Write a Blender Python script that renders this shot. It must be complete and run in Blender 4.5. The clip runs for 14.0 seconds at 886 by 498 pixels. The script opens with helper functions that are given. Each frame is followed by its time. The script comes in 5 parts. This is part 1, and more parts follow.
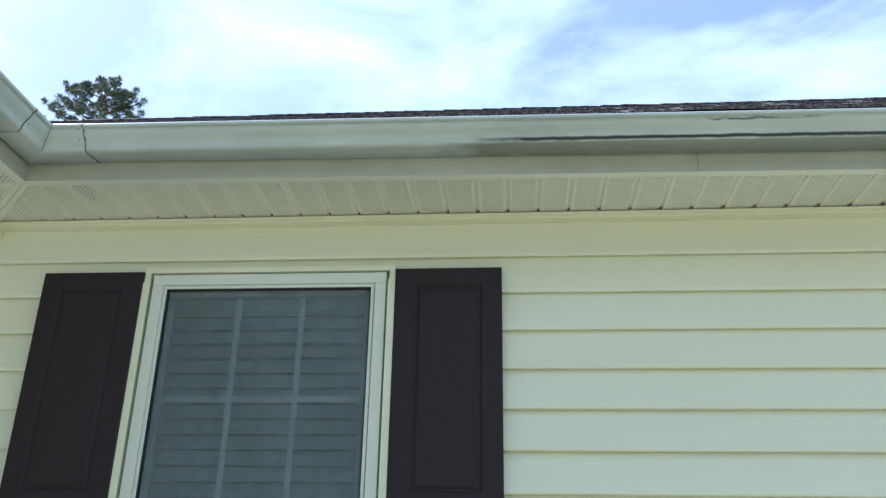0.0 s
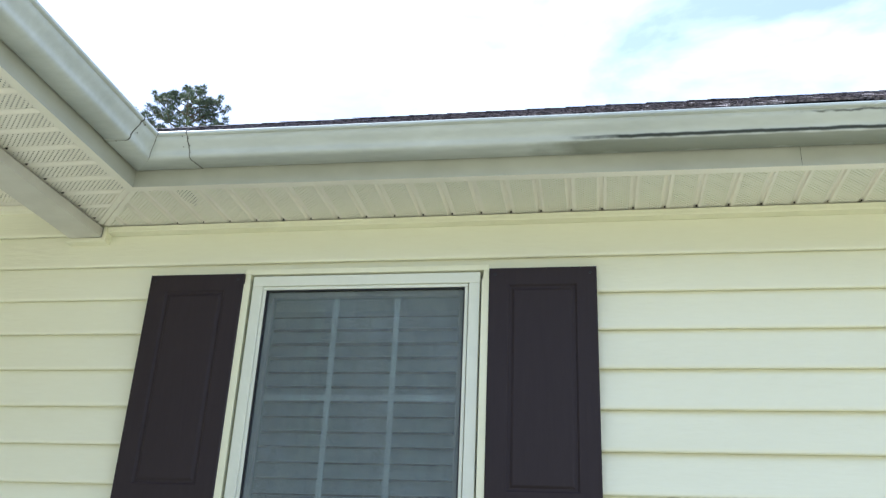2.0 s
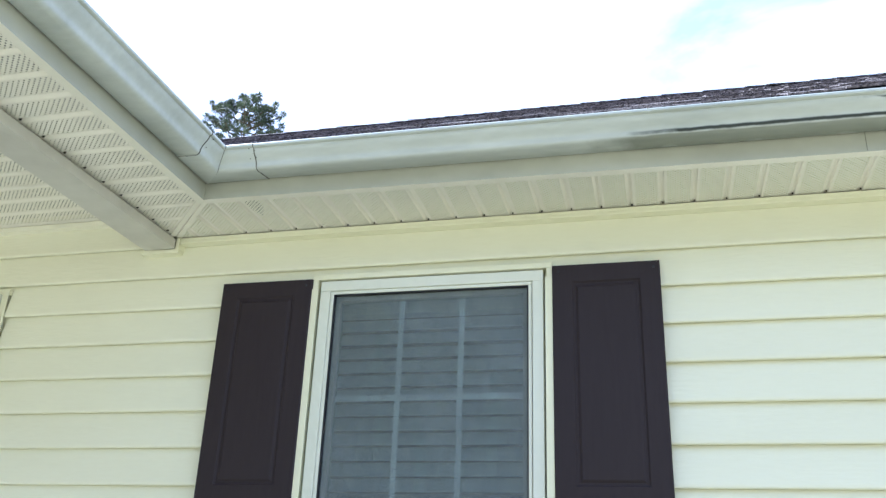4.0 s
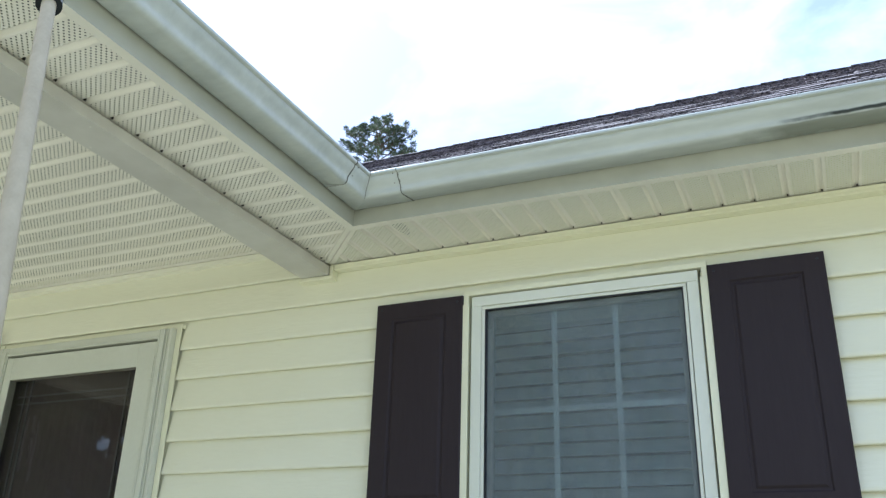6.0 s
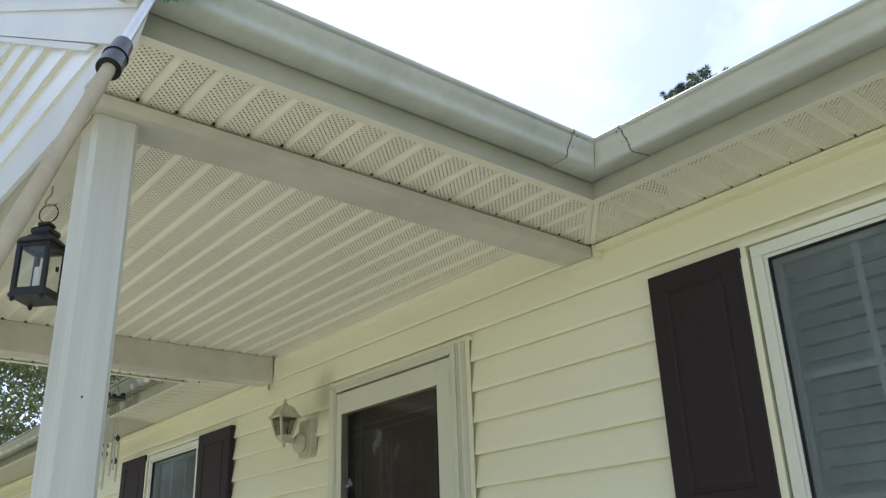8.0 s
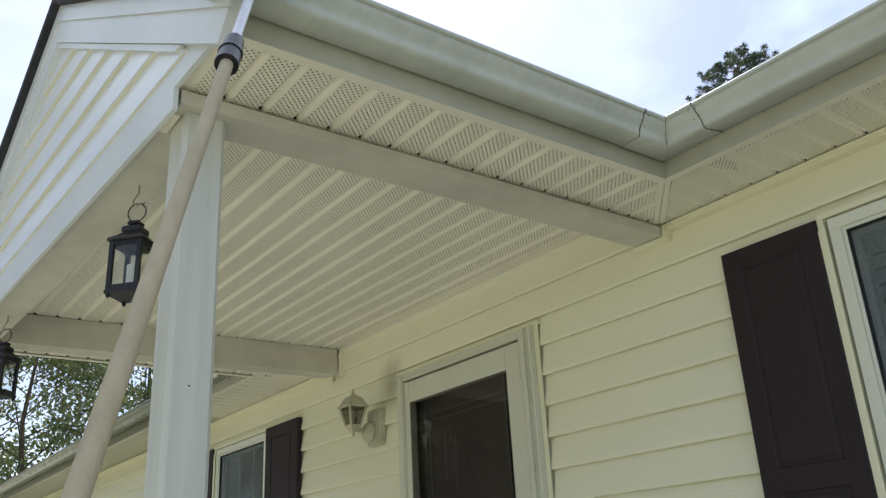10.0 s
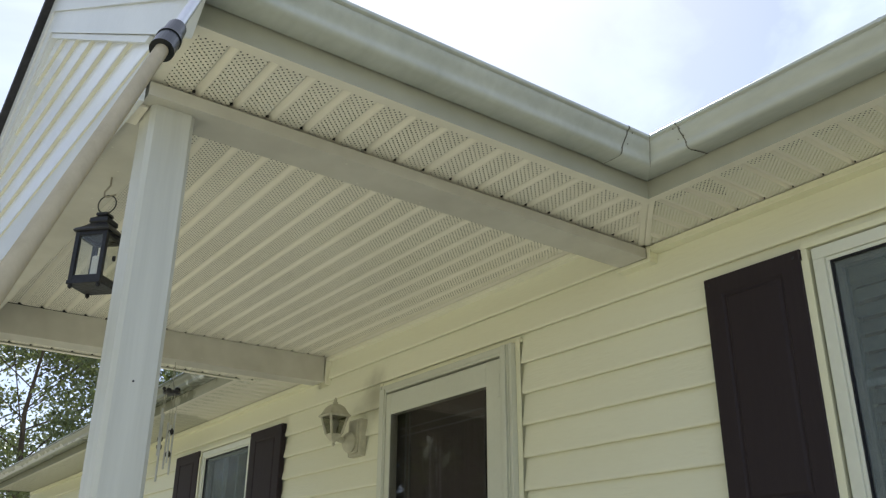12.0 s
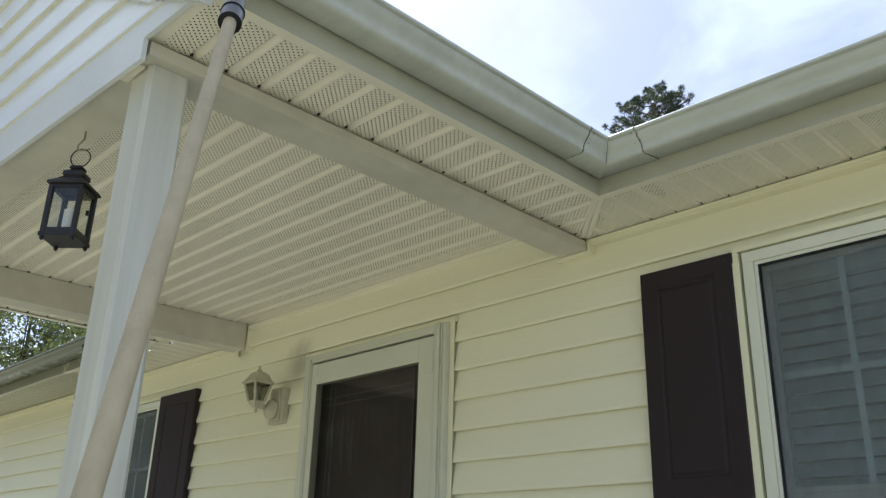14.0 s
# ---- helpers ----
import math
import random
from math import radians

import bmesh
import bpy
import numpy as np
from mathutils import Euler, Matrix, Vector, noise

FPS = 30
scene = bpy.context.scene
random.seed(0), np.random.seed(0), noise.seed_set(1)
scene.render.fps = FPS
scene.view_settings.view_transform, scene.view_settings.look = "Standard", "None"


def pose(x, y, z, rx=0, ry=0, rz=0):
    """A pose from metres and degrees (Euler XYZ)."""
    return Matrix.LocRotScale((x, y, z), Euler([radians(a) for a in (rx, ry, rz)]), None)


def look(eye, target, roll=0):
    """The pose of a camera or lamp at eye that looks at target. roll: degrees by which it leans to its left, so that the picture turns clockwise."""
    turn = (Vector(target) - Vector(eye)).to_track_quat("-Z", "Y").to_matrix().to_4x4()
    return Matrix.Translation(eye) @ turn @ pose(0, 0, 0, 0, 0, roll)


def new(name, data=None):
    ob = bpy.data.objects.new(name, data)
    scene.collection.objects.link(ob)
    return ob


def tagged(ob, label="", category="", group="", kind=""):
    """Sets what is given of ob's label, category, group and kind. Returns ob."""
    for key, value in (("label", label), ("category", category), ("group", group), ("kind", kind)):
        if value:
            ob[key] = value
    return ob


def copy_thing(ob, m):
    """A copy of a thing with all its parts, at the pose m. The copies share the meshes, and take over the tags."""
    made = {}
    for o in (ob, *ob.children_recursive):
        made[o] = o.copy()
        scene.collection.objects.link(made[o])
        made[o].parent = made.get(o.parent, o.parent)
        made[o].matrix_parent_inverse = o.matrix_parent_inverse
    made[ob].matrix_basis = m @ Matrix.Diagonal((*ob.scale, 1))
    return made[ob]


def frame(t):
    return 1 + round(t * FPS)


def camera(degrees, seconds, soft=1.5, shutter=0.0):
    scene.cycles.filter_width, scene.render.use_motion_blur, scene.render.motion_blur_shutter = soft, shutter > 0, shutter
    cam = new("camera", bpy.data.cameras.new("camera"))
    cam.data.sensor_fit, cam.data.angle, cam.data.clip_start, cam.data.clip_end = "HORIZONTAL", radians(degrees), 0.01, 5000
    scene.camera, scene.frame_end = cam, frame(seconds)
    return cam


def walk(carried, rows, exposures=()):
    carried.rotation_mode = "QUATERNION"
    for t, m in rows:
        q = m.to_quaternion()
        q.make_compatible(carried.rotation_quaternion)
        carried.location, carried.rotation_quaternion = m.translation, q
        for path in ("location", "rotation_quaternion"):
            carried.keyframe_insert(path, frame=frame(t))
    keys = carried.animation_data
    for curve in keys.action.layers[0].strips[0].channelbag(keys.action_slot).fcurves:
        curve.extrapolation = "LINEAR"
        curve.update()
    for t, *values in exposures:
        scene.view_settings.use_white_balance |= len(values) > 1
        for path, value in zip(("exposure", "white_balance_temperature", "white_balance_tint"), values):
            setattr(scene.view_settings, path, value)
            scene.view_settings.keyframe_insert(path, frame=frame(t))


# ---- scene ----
cam = camera(54.9, 14.0, soft=1.3)
PATH = [
    (0, (0.156, 0.231, 1.528), (-0.005, 2.065, 2.308), 1.1),
    (0.5, (0.133, 0.228, 1.525), (-0.083, 2.058, 2.303), 2.0),
    (1, (0.118, 0.219, 1.52), (-0.145, 2.043, 2.296), 2.3),
    (1.5, (0.111, 0.217, 1.522), (-0.192, 2.035, 2.299), 2.5),
    (2, (0.111, 0.22, 1.522), (-0.23, 2.032, 2.298), 2.7),
    (4.5, (0.097, 0.171, 1.515), (-0.457, 1.938, 2.272), 2.4),
    (5, (0.086, 0.169, 1.52), (-0.568, 1.899, 2.28), 2.9),
    (5.5, (0.079, 0.163, 1.522), (-0.626, 1.869, 2.293), 3.1),
    (6, (0.083, 0.158, 1.524), (-0.692, 1.832, 2.296), 1.7),
    (6.5, (0.089, 0.184, 1.535), (-0.891, 1.759, 2.282), -2.1),
    (7, (0.175, 0.362, 1.557), (-1.036, 1.765, 2.308), -2.0),
    (7.5, (0.218, 0.499, 1.598), (-1.15, 1.755, 2.343), -1.6),
    (8, (0.216, 0.498, 1.597), (-1.208, 1.691, 2.338), -2.0),
    (8.5, (0.177, 0.404, 1.586), (-1.271, 1.574, 2.317), -3.1),
    (9, (0.141, 0.356, 1.573), (-1.315, 1.532, 2.279), -4.1),
    (11.5, (0.22, 0.514, 1.576), (-1.305, 1.56, 2.338), -0.8),
    (12, (0.201, 0.523, 1.572), (-1.295, 1.61, 2.334), 0.4),
    (12.5, (0.19, 0.499, 1.569), (-1.284, 1.621, 2.322), 0.9),
    (13, (0.18, 0.4, 1.558), (-1.246, 1.577, 2.32), 1.1),
    (13.5, (0.151, 0.314, 1.535), (-1.224, 1.556, 2.287), 1.5),
    (14, (0.143, 0.297, 1.529), (-1.194, 1.597, 2.25), 1.6),
]
EXPOSURES = [
    (0.0, 0.80, 5290, 1), (0.5, 1.05, 5380, 2), (0.9, 1.22, 5460, 5), (1.3, 1.28, 5490, 6), (2.0, 1.30, 5500, 6), (4.5, 1.49, 5330, 8), (5.5, 1.31, 5330, 7),
    (6.5, 1.07, 5470, 5), (7.5, 0.95, 5750, 6), (8.2, 0.75, 5850, 7), (9.0, 0.64, 5980, 6), (11.5, 0.60, 6000, 7), (14.0, 0.59, 5960, 6),
]
walk(cam, [(t, look(eye, target, roll)) for t, eye, target, roll in PATH], EXPOSURES)

# ---- world, sun ----
SUN_DIR = Vector((-0.72, 0.40, 1.12)).normalized()
world = bpy.data.worlds.new("World")
scene.world = world
world.use_nodes = True
wn, wl = world.node_tree.nodes, world.node_tree.links
wn.clear()
sky = wn.new("ShaderNodeTexSky")
sky.sky_type, sky.sun_disc = "NISHITA", False
sky.ozone_density = 3.5
sky.sun_elevation = math.asin(SUN_DIR.z)
sky.sun_rotation = math.atan2(SUN_DIR.x, SUN_DIR.y)
wco = wn.new("ShaderNodeTexCoord")
wmap = wn.new("ShaderNodeMapping")
wmap.inputs["Scale"].default_value = (1.6, 1.1, 3.2)
wnoise = wn.new("ShaderNodeTexNoise")
wnoise.inputs["Scale"].default_value = 2.1
wnoise.inputs["Detail"].default_value = 9.0
wnoise.inputs["Roughness"].default_value = 0.55
wnoise.inputs["Distortion"].default_value = 0.6
wramp = wn.new("ShaderNodeValToRGB")
wramp.color_ramp.elements[0].position, wramp.color_ramp.elements[1].position = 0.40, 0.66
wramp.color_ramp.elements[0].color = (0.20, 0.20, 0.20, 1)
wramp.color_ramp.elements[1].color = (0.92, 0.92, 0.92, 1)
wmix = wn.new("ShaderNodeMix")
wmix.data_type = "RGBA"
wmix.inputs["B"].default_value = (6.3, 6.7, 7.2, 1)
wbg = wn.new("ShaderNodeBackground")
wbg.inputs["Strength"].default_value = 0.115
wout = wn.new("ShaderNodeOutputWorld")
wturn = wn.new("ShaderNodeMapping")
wturn.inputs["Rotation"].default_value = (0, 0, radians(-27))
wl.new(wco.outputs["Generated"], wturn.inputs["Vector"])
wl.new(wturn.outputs["Vector"], wmap.inputs["Vector"])
wl.new(wmap.outputs["Vector"], wnoise.inputs["Vector"])
wl.new(wnoise.outputs["Fac"], wramp.inputs["Fac"])
wl.new(wramp.outputs["Color"], wmix.inputs["Factor"])
wtint = wn.new("ShaderNodeMix")
wtint.data_type, wtint.blend_type = "RGBA", "MULTIPLY"
wtint.inputs["Factor"].default_value = 1.0
wtint.inputs["B"].default_value = (1.22, 1.02, 1.0, 1)
wl.new(sky.outputs["Color"], wtint.inputs["A"])
wl.new(wtint.outputs["Result"], wmix.inputs["A"])
wl.new(wmix.outputs["Result"], wbg.inputs["Color"])
wl.new(wbg.outputs["Background"], wout.inputs["Surface"])

sun_data = bpy.data.lights.new("sun", "SUN")
sun_data.energy, sun_data.angle, sun_data.color = 5.0, radians(0.55), (1.0, 0.95, 0.86)
sun = new("sun", sun_data)
sun.matrix_world = look(SUN_DIR * 50, (0, 0, 0))


# ---- materials ----
def mat(name, c1, c2, rough=0.5, scale=6.0, metal=0.0, bump=0.0, bump_scale=60.0, stretch=(1, 1, 1), spec=0.5, fine=0.25, random_tint=0.0):
    """Procedural surface: two tones mixed by a coarse and a fine noise, with fine relief."""
    m = bpy.data.materials.new(name)
    m.use_nodes = True
    n, l = m.node_tree.nodes, m.node_tree.links
    b = n["Principled BSDF"]
    co, mp = n.new("ShaderNodeTexCoord"), n.new("ShaderNodeMapping")
    mp.inputs["Scale"].default_value = stretch
    n1, n2 = n.new("ShaderNodeTexNoise"), n.new("ShaderNodeTexNoise")
    n1.inputs["Scale"].default_value, n1.inputs["Detail"].default_value = scale, 5.0
    n2.inputs["Scale"].default_value, n2.inputs["Detail"].default_value = bump_scale, 4.0
    l.new(co.outputs["Object"], mp.inputs["Vector"])
    l.new(mp.outputs["Vector"], n1.inputs["Vector"])
    l.new(mp.outputs["Vector"], n2.inputs["Vector"])
    blend = n.new("ShaderNodeMix")
    blend.inputs["Factor"].default_value = fine
    l.new(n1.outputs["Fac"], blend.inputs["A"])
    l.new(n2.outputs["Fac"], blend.inputs["B"])
    ramp = n.new("ShaderNodeValToRGB")
    ramp.color_ramp.elements[0].position, ramp.color_ramp.elements[1].position = 0.33, 0.67
    ramp.color_ramp.elements[0].color, ramp.color_ramp.elements[1].color = (*c1, 1), (*c2, 1)
    l.new(blend.outputs["Result"], ramp.inputs["Fac"])
    colour = ramp.outputs["Color"]
    if random_tint:
        info, hsv = n.new("ShaderNodeObjectInfo"), n.new("ShaderNodeHueSaturation")
        rng = n.new("ShaderNodeMapRange")
        rng.inputs["To Min"].default_value, rng.inputs["To Max"].default_value = 1 - random_tint, 1 + random_tint
        l.new(info.outputs["Random"], rng.inputs["Value"])
        l.new(rng.outputs["Result"], hsv.inputs["Value"])
        l.new(colour, hsv.inputs["Color"])
        colour = hsv.outputs["Color"]
    l.new(colour, b.inputs["Base Color"])
    b.inputs["Roughness"].default_value, b.inputs["Metallic"].default_value = rough, metal
    b.inputs["Specular IOR Level"].default_value = spec
    if bump:
        bp = n.new("ShaderNodeBump")
        bp.inputs["Strength"].default_value, bp.inputs["Distance"].default_value = bump, 0.01
        l.new(n2.outputs["Fac"], bp.inputs["Height"])
        l.new(bp.outputs["Normal"], b.inputs["Normal"])
    return m


def math_node(n, l, op, a, b=None):
    q = n.new("ShaderNodeMath")
    q.operation = op
    for slot, v in zip(q.inputs, (a, b)):
        if v is None:
            continue
        if isinstance(v, (int, float)):
            slot.default_value = v
        else:
            l.new(v, slot)
    return q.outputs[0]


def perforated(name, c1, c2, along="X", across="Y", step=0.0150, radius=0.143):
    """Vinyl with staggered rows of round holes through it."""
    m = mat(name, c1, c2, 0.45, 3.0, bump=0.05)
    n, l = m.node_tree.nodes, m.node_tree.links
    co, sep = n.new("ShaderNodeTexCoord"), n.new("ShaderNodeSeparateXYZ")
    l.new(co.outputs["Object"], sep.inputs[0])
    u = math_node(n, l, "DIVIDE", sep.outputs[along], step)
    v = math_node(n, l, "ADD", math_node(n, l, "DIVIDE", sep.outputs[across], step * 0.5), 1000.0)
    odd = math_node(n, l, "MODULO", math_node(n, l, "FLOOR", v), 2.0)
    u = math_node(n, l, "ADD", math_node(n, l, "ADD", u, 1000.0), math_node(n, l, "MULTIPLY", odd, 0.5))
    fu = math_node(n, l, "SUBTRACT", math_node(n, l, "FRACT", u), 0.5)
    fv = math_node(n, l, "MULTIPLY", math_node(n, l, "SUBTRACT", math_node(n, l, "FRACT", v), 0.5), 0.5)
    r = math_node(n, l, "SQRT", math_node(n, l, "ADD", math_node(n, l, "MULTIPLY", fu, fu), math_node(n, l, "MULTIPLY", fv, fv)))
    hole = math_node(n, l, "LESS_THAN", r, radius)
    tr, mx = n.new("ShaderNodeBsdfTransparent"), n.new("ShaderNodeMixShader")
    out = n["Material Output"]
    l.new(hole, mx.inputs[0])
    l.new(n["Principled BSDF"].outputs[0], mx.inputs[1])
    l.new(tr.outputs[0], mx.inputs[2])
    l.new(mx.outputs[0], out.inputs["Surface"])
    return m


def glass(name, tint=(0.8, 0.86, 0.86), rough=0.0, mirror=0.04):
    """A pane: clear, with a mirror-like coat that grows towards the edge-on view."""
    m = bpy.data.materials.new(name)
    m.use_nodes = True
    n, l = m.node_tree.nodes, m.node_tree.links
    n.remove(n["Principled BSDF"])
    tr, gl, mx, fr = n.new("ShaderNodeBsdfTransparent"), n.new("ShaderNodeBsdfGlossy"), n.new("ShaderNodeMixShader"), n.new("ShaderNodeLayerWeight")
    tr.inputs["Color"].default_value = (*tint, 1)
    gl.inputs["Roughness"].default_value = rough
    fr.inputs["Blend"].default_value = 0.5
    edge = math_node(n, l, "POWER", fr.outputs["Facing"], 5.0)
    l.new(math_node(n, l, "ADD", math_node(n, l, "MULTIPLY", edge, 0.94), mirror), mx.inputs[0])
    l.new(tr.outputs[0], mx.inputs[1])
    l.new(gl.outputs[0], mx.inputs[2])
    l.new(mx.outputs[0], n["Material Output"].inputs["Surface"])
    return m


SIDING = mat("siding_vinyl", (0.82, 0.81, 0.65), (0.86, 0.855, 0.71), 0.40, 1.6, bump=0.12, bump_scale=40, stretch=(0.5, 1, 3), random_tint=0.015)
SIDING_WHITE = mat("gable_vinyl", (0.68, 0.71, 0.765), (0.77, 0.80, 0.855), 0.24, 2.0, bump=0.1, bump_scale=40, stretch=(0.5, 1, 3))
# Siding trim in a paler tone, for the light on its down-facing strip.
LIT_CHANNEL = mat("lit_channel", (0.86, 0.845, 0.71), (0.90, 0.885, 0.76), 0.4, 2.0, bump=0.05)
# Lap undersides: yellow of warm bounce light and weathering, put into the colour.
BOUNCE_LAP = mat("bounce_tinted_lap", (0.74, 0.74, 0.66), (0.80, 0.80, 0.73), 0.4, 3.0, bump=0.05)
SIDING_TRIM = mat("siding_trim", (0.80, 0.79, 0.605), (0.845, 0.835, 0.66), 0.4, 2.0, bump=0.05)
SOFFIT = mat("soffit_vinyl", (0.82, 0.79, 0.71), (0.88, 0.85, 0.775), 0.38, 3.0, bump=0.05)
PERF = perforated("soffit_perforated", (0.82, 0.79, 0.71), (0.88, 0.85, 0.775))
PERF_EAVE = perforated("eave_perforated", (0.80, 0.785, 0.69), (0.86, 0.845, 0.755), "Y", "X", 0.0132, 0.150)
WRAP = mat("aluminium_wrap", (0.53, 0.515, 0.475), (0.65, 0.635, 0.59), 0.45, 3.5, bump=0.10, bump_scale=14, spec=0.4)
# Same metal wrap as the beams, toned darker for the shade under gutters.
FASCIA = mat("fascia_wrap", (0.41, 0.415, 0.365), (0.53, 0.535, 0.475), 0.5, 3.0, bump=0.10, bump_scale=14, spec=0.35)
POST = mat("post_sleeve", (0.545, 0.55, 0.515), (0.67, 0.675, 0.635), 0.30, 5.0, bump=0.05, stretch=(4, 4, 0.15), fine=0.15)
WHITE = mat("white_vinyl", (0.655, 0.69, 0.76), (0.735, 0.77, 0.84), 0.35, 3.0, bump=0.05)
DOOR_TRIM = mat("door_trim", (0.60, 0.61, 0.53), (0.67, 0.68, 0.60), 0.4, 3.0, bump=0.05)
TRIM = mat("window_trim", (0.70, 0.715, 0.64), (0.77, 0.785, 0.71), 0.38, 3.0, bump=0.05)
SHUTTER = mat("shutter_plastic", (0.0215, 0.0145, 0.0195), (0.031, 0.0225, 0.028), 0.62, 3.0, spec=0.3, bump=0.08, bump_scale=90, stretch=(1, 1, 0.12))
SHINGLE = mat("asphalt_shingle", (0.035, 0.030, 0.036), (0.27, 0.232, 0.258), 0.9, 30.0, bump=0.8, bump_scale=75, fine=0.7, random_tint=0.22)
for e, at in zip(next(n for n in SHINGLE.node_tree.nodes if n.bl_idname == "ShaderNodeValToRGB").color_ramp.elements, (0.42, 0.60)):
    e.position = at
ROOF_EDGE = mat("dark_shingle_edge", (0.018, 0.019, 0.028), (0.045, 0.045, 0.058), 0.9, 20.0, bump=0.3, bump_scale=120)
ROOF = mat("roof_felt", (0.06, 0.055, 0.065), (0.14, 0.12, 0.14), 0.9, 20.0, bump=0.12, bump_scale=200)
GLASS = glass("window_glass", (0.86, 0.91, 0.925))


def screen_cloth(name, colour, cover):
    """Fine insect mesh: too small to tell the threads, so part cloth and part gap, with dried water marks."""
    m = mat(name, tuple(c * 0.85 for c in colour), colour, 0.6, 2.5)
    n, l = m.node_tree.nodes, m.node_tree.links
    tr, mx = n.new("ShaderNodeBsdfTransparent"), n.new("ShaderNodeMixShader")
    co, mp, ns = n.new("ShaderNodeTexCoord"), n.new("ShaderNodeMapping"), n.new("ShaderNodeTexNoise")
    mp.inputs["Scale"].default_value = (11, 1, 3.2)
    ns.inputs["Scale"].default_value, ns.inputs["Detail"].default_value = 1.0, 6.0
    l.new(co.outputs["Object"], mp.inputs["Vector"])
    l.new(mp.outputs["Vector"], ns.inputs["Vector"])
    r = n.new("ShaderNodeMapRange")
    r.inputs["From Min"].default_value, r.inputs["From Max"].default_value = 0.35, 0.72
    r.inputs["To Min"].default_value, r.inputs["To Max"].default_value = cover * 0.82, cover * 1.3
    l.new(ns.outputs["Fac"], r.inputs["Value"])
    l.new(r.outputs["Result"], mx.inputs[0])
    l.new(tr.outputs[0], mx.inputs[1])
    l.new(n["Principled BSDF"].outputs[0], mx.inputs[2])
    l.new(mx.outputs[0], n["Material Output"].inputs["Surface"])
    return m


SCREEN = screen_cloth("insect_mesh", (0.20, 0.23, 0.245), 0.34)
DGLASS = glass("door_glass", (0.76, 0.75, 0.74))
BLIND = mat("blind_slat", (0.56, 0.60, 0.59), (0.64, 0.68, 0.67), 0.5, 6.0)
DARK = mat("dark_interior", (0.012, 0.012, 0.014), (0.022, 0.021, 0.022), 0.8, 3.0)
BLACK = mat("black_iron", (0.010, 0.010, 0.014), (0.022, 0.022, 0.030), 0.45, 30.0, bump=0.2, bump_scale=120, spec=0.4)
LAMP = mat("lamp_enamel", (0.42, 0.40, 0.31), (0.56, 0.54, 0.43), 0.5, 24.0, bump=0.08)
SEALANT = mat("dirty_sealant", (0.05, 0.05, 0.045), (0.26, 0.25, 0.22), 0.8, 60.0)
CAVITY = mat("attic_timber", (0.05, 0.042, 0.03), (0.09, 0.07, 0.05), 0.9, 4.0)
STEEL = mat("hook_steel", (0.32, 0.30, 0.26), (0.45, 0.42, 0.36), 0.4, 40.0, metal=0.8)
POLE = mat("pole_fibreglass", (0.40, 0.34, 0.23), (0.49, 0.42, 0.29), 0.6, 8.0, spec=0.2, stretch=(6, 6, 0.6))
ALU = mat("pole_aluminium", (0.55, 0.56, 0.58), (0.70, 0.71, 0.73), 0.3, 8.0, metal=0.7)
RUBBER = mat("black_rubber", (0.006, 0.008, 0.012), (0.014, 0.017, 0.022), 0.32, 20.0, bump=0.05)
BRISTLE = mat("green_bristle", (0.03, 0.30, 0.09), (0.08, 0.48, 0.17), 0.5, 40.0)
BLOCK = mat("brush_block", (0.50, 0.40, 0.30), (0.60, 0.50, 0.40), 0.6, 14.0, bump=0.2)
BARK = mat("bark", (0.05, 0.04, 0.03), (0.13, 0.10, 0.075), 0.9, 6.0, bump=0.8, bump_scale=20, stretch=(1, 1, 0.2))
NEEDLE = mat("pine_needles", (0.035, 0.052, 0.038), (0.085, 0.115, 0.078), 0.55, 1.2, fine=0.5)
LEAF = mat("broad_leaves", (0.05, 0.075, 0.03), (0.20, 0.225, 0.11), 0.42, 0.9, fine=0.65)
for leafy, through_tint, share in ((LEAF, (0.22, 0.26, 0.08), 0.22), (NEEDLE, (0.10, 0.13, 0.05), 0.15)):
    n, l = leafy.node_tree.nodes, leafy.node_tree.links
    glow, both, hsv, isl, rng_node = n.new("ShaderNodeBsdfTranslucent"), n.new("ShaderNodeMixShader"), n.new("ShaderNodeHueSaturation"), n.new("ShaderNodeNewGeometry"), n.new("ShaderNodeMapRange")
    glow.inputs["Color"].default_value = (*through_tint, 1)
    both.inputs[0].default_value = share
    rng_node.inputs["To Min"].default_value, rng_node.inputs["To Max"].default_value = 0.6, 1.5
    b = n["Principled BSDF"]
    l.new(b.inputs["Base Color"].links[0].from_socket, hsv.inputs["Color"])
    l.new(isl.outputs["Random Per Island"], rng_node.inputs["Value"])
    l.new(rng_node.outputs["Result"], hsv.inputs["Value"])
    l.new(hsv.outputs["Color"], b.inputs["Base Color"])
    l.new(b.outputs[0], both.inputs[1])
    l.new(glow.outputs[0], both.inputs[2])
    l.new(both.outputs[0], n["Material Output"].inputs["Surface"])
GRASS = mat("lawn", (0.26, 0.24, 0.15), (0.375, 0.345, 0.23), 0.9, 0.7, bump=0.8, bump_scale=35, fine=0.5)
CONCRETE = mat("concrete", (0.44, 0.43, 0.39), (0.56, 0.55, 0.50), 0.85, 3.0, bump=0.3, bump_scale=80)
CANDLE = mat("candle_wax", (0.75, 0.74, 0.70), (0.82, 0.81, 0.77), 0.5, 8.0)


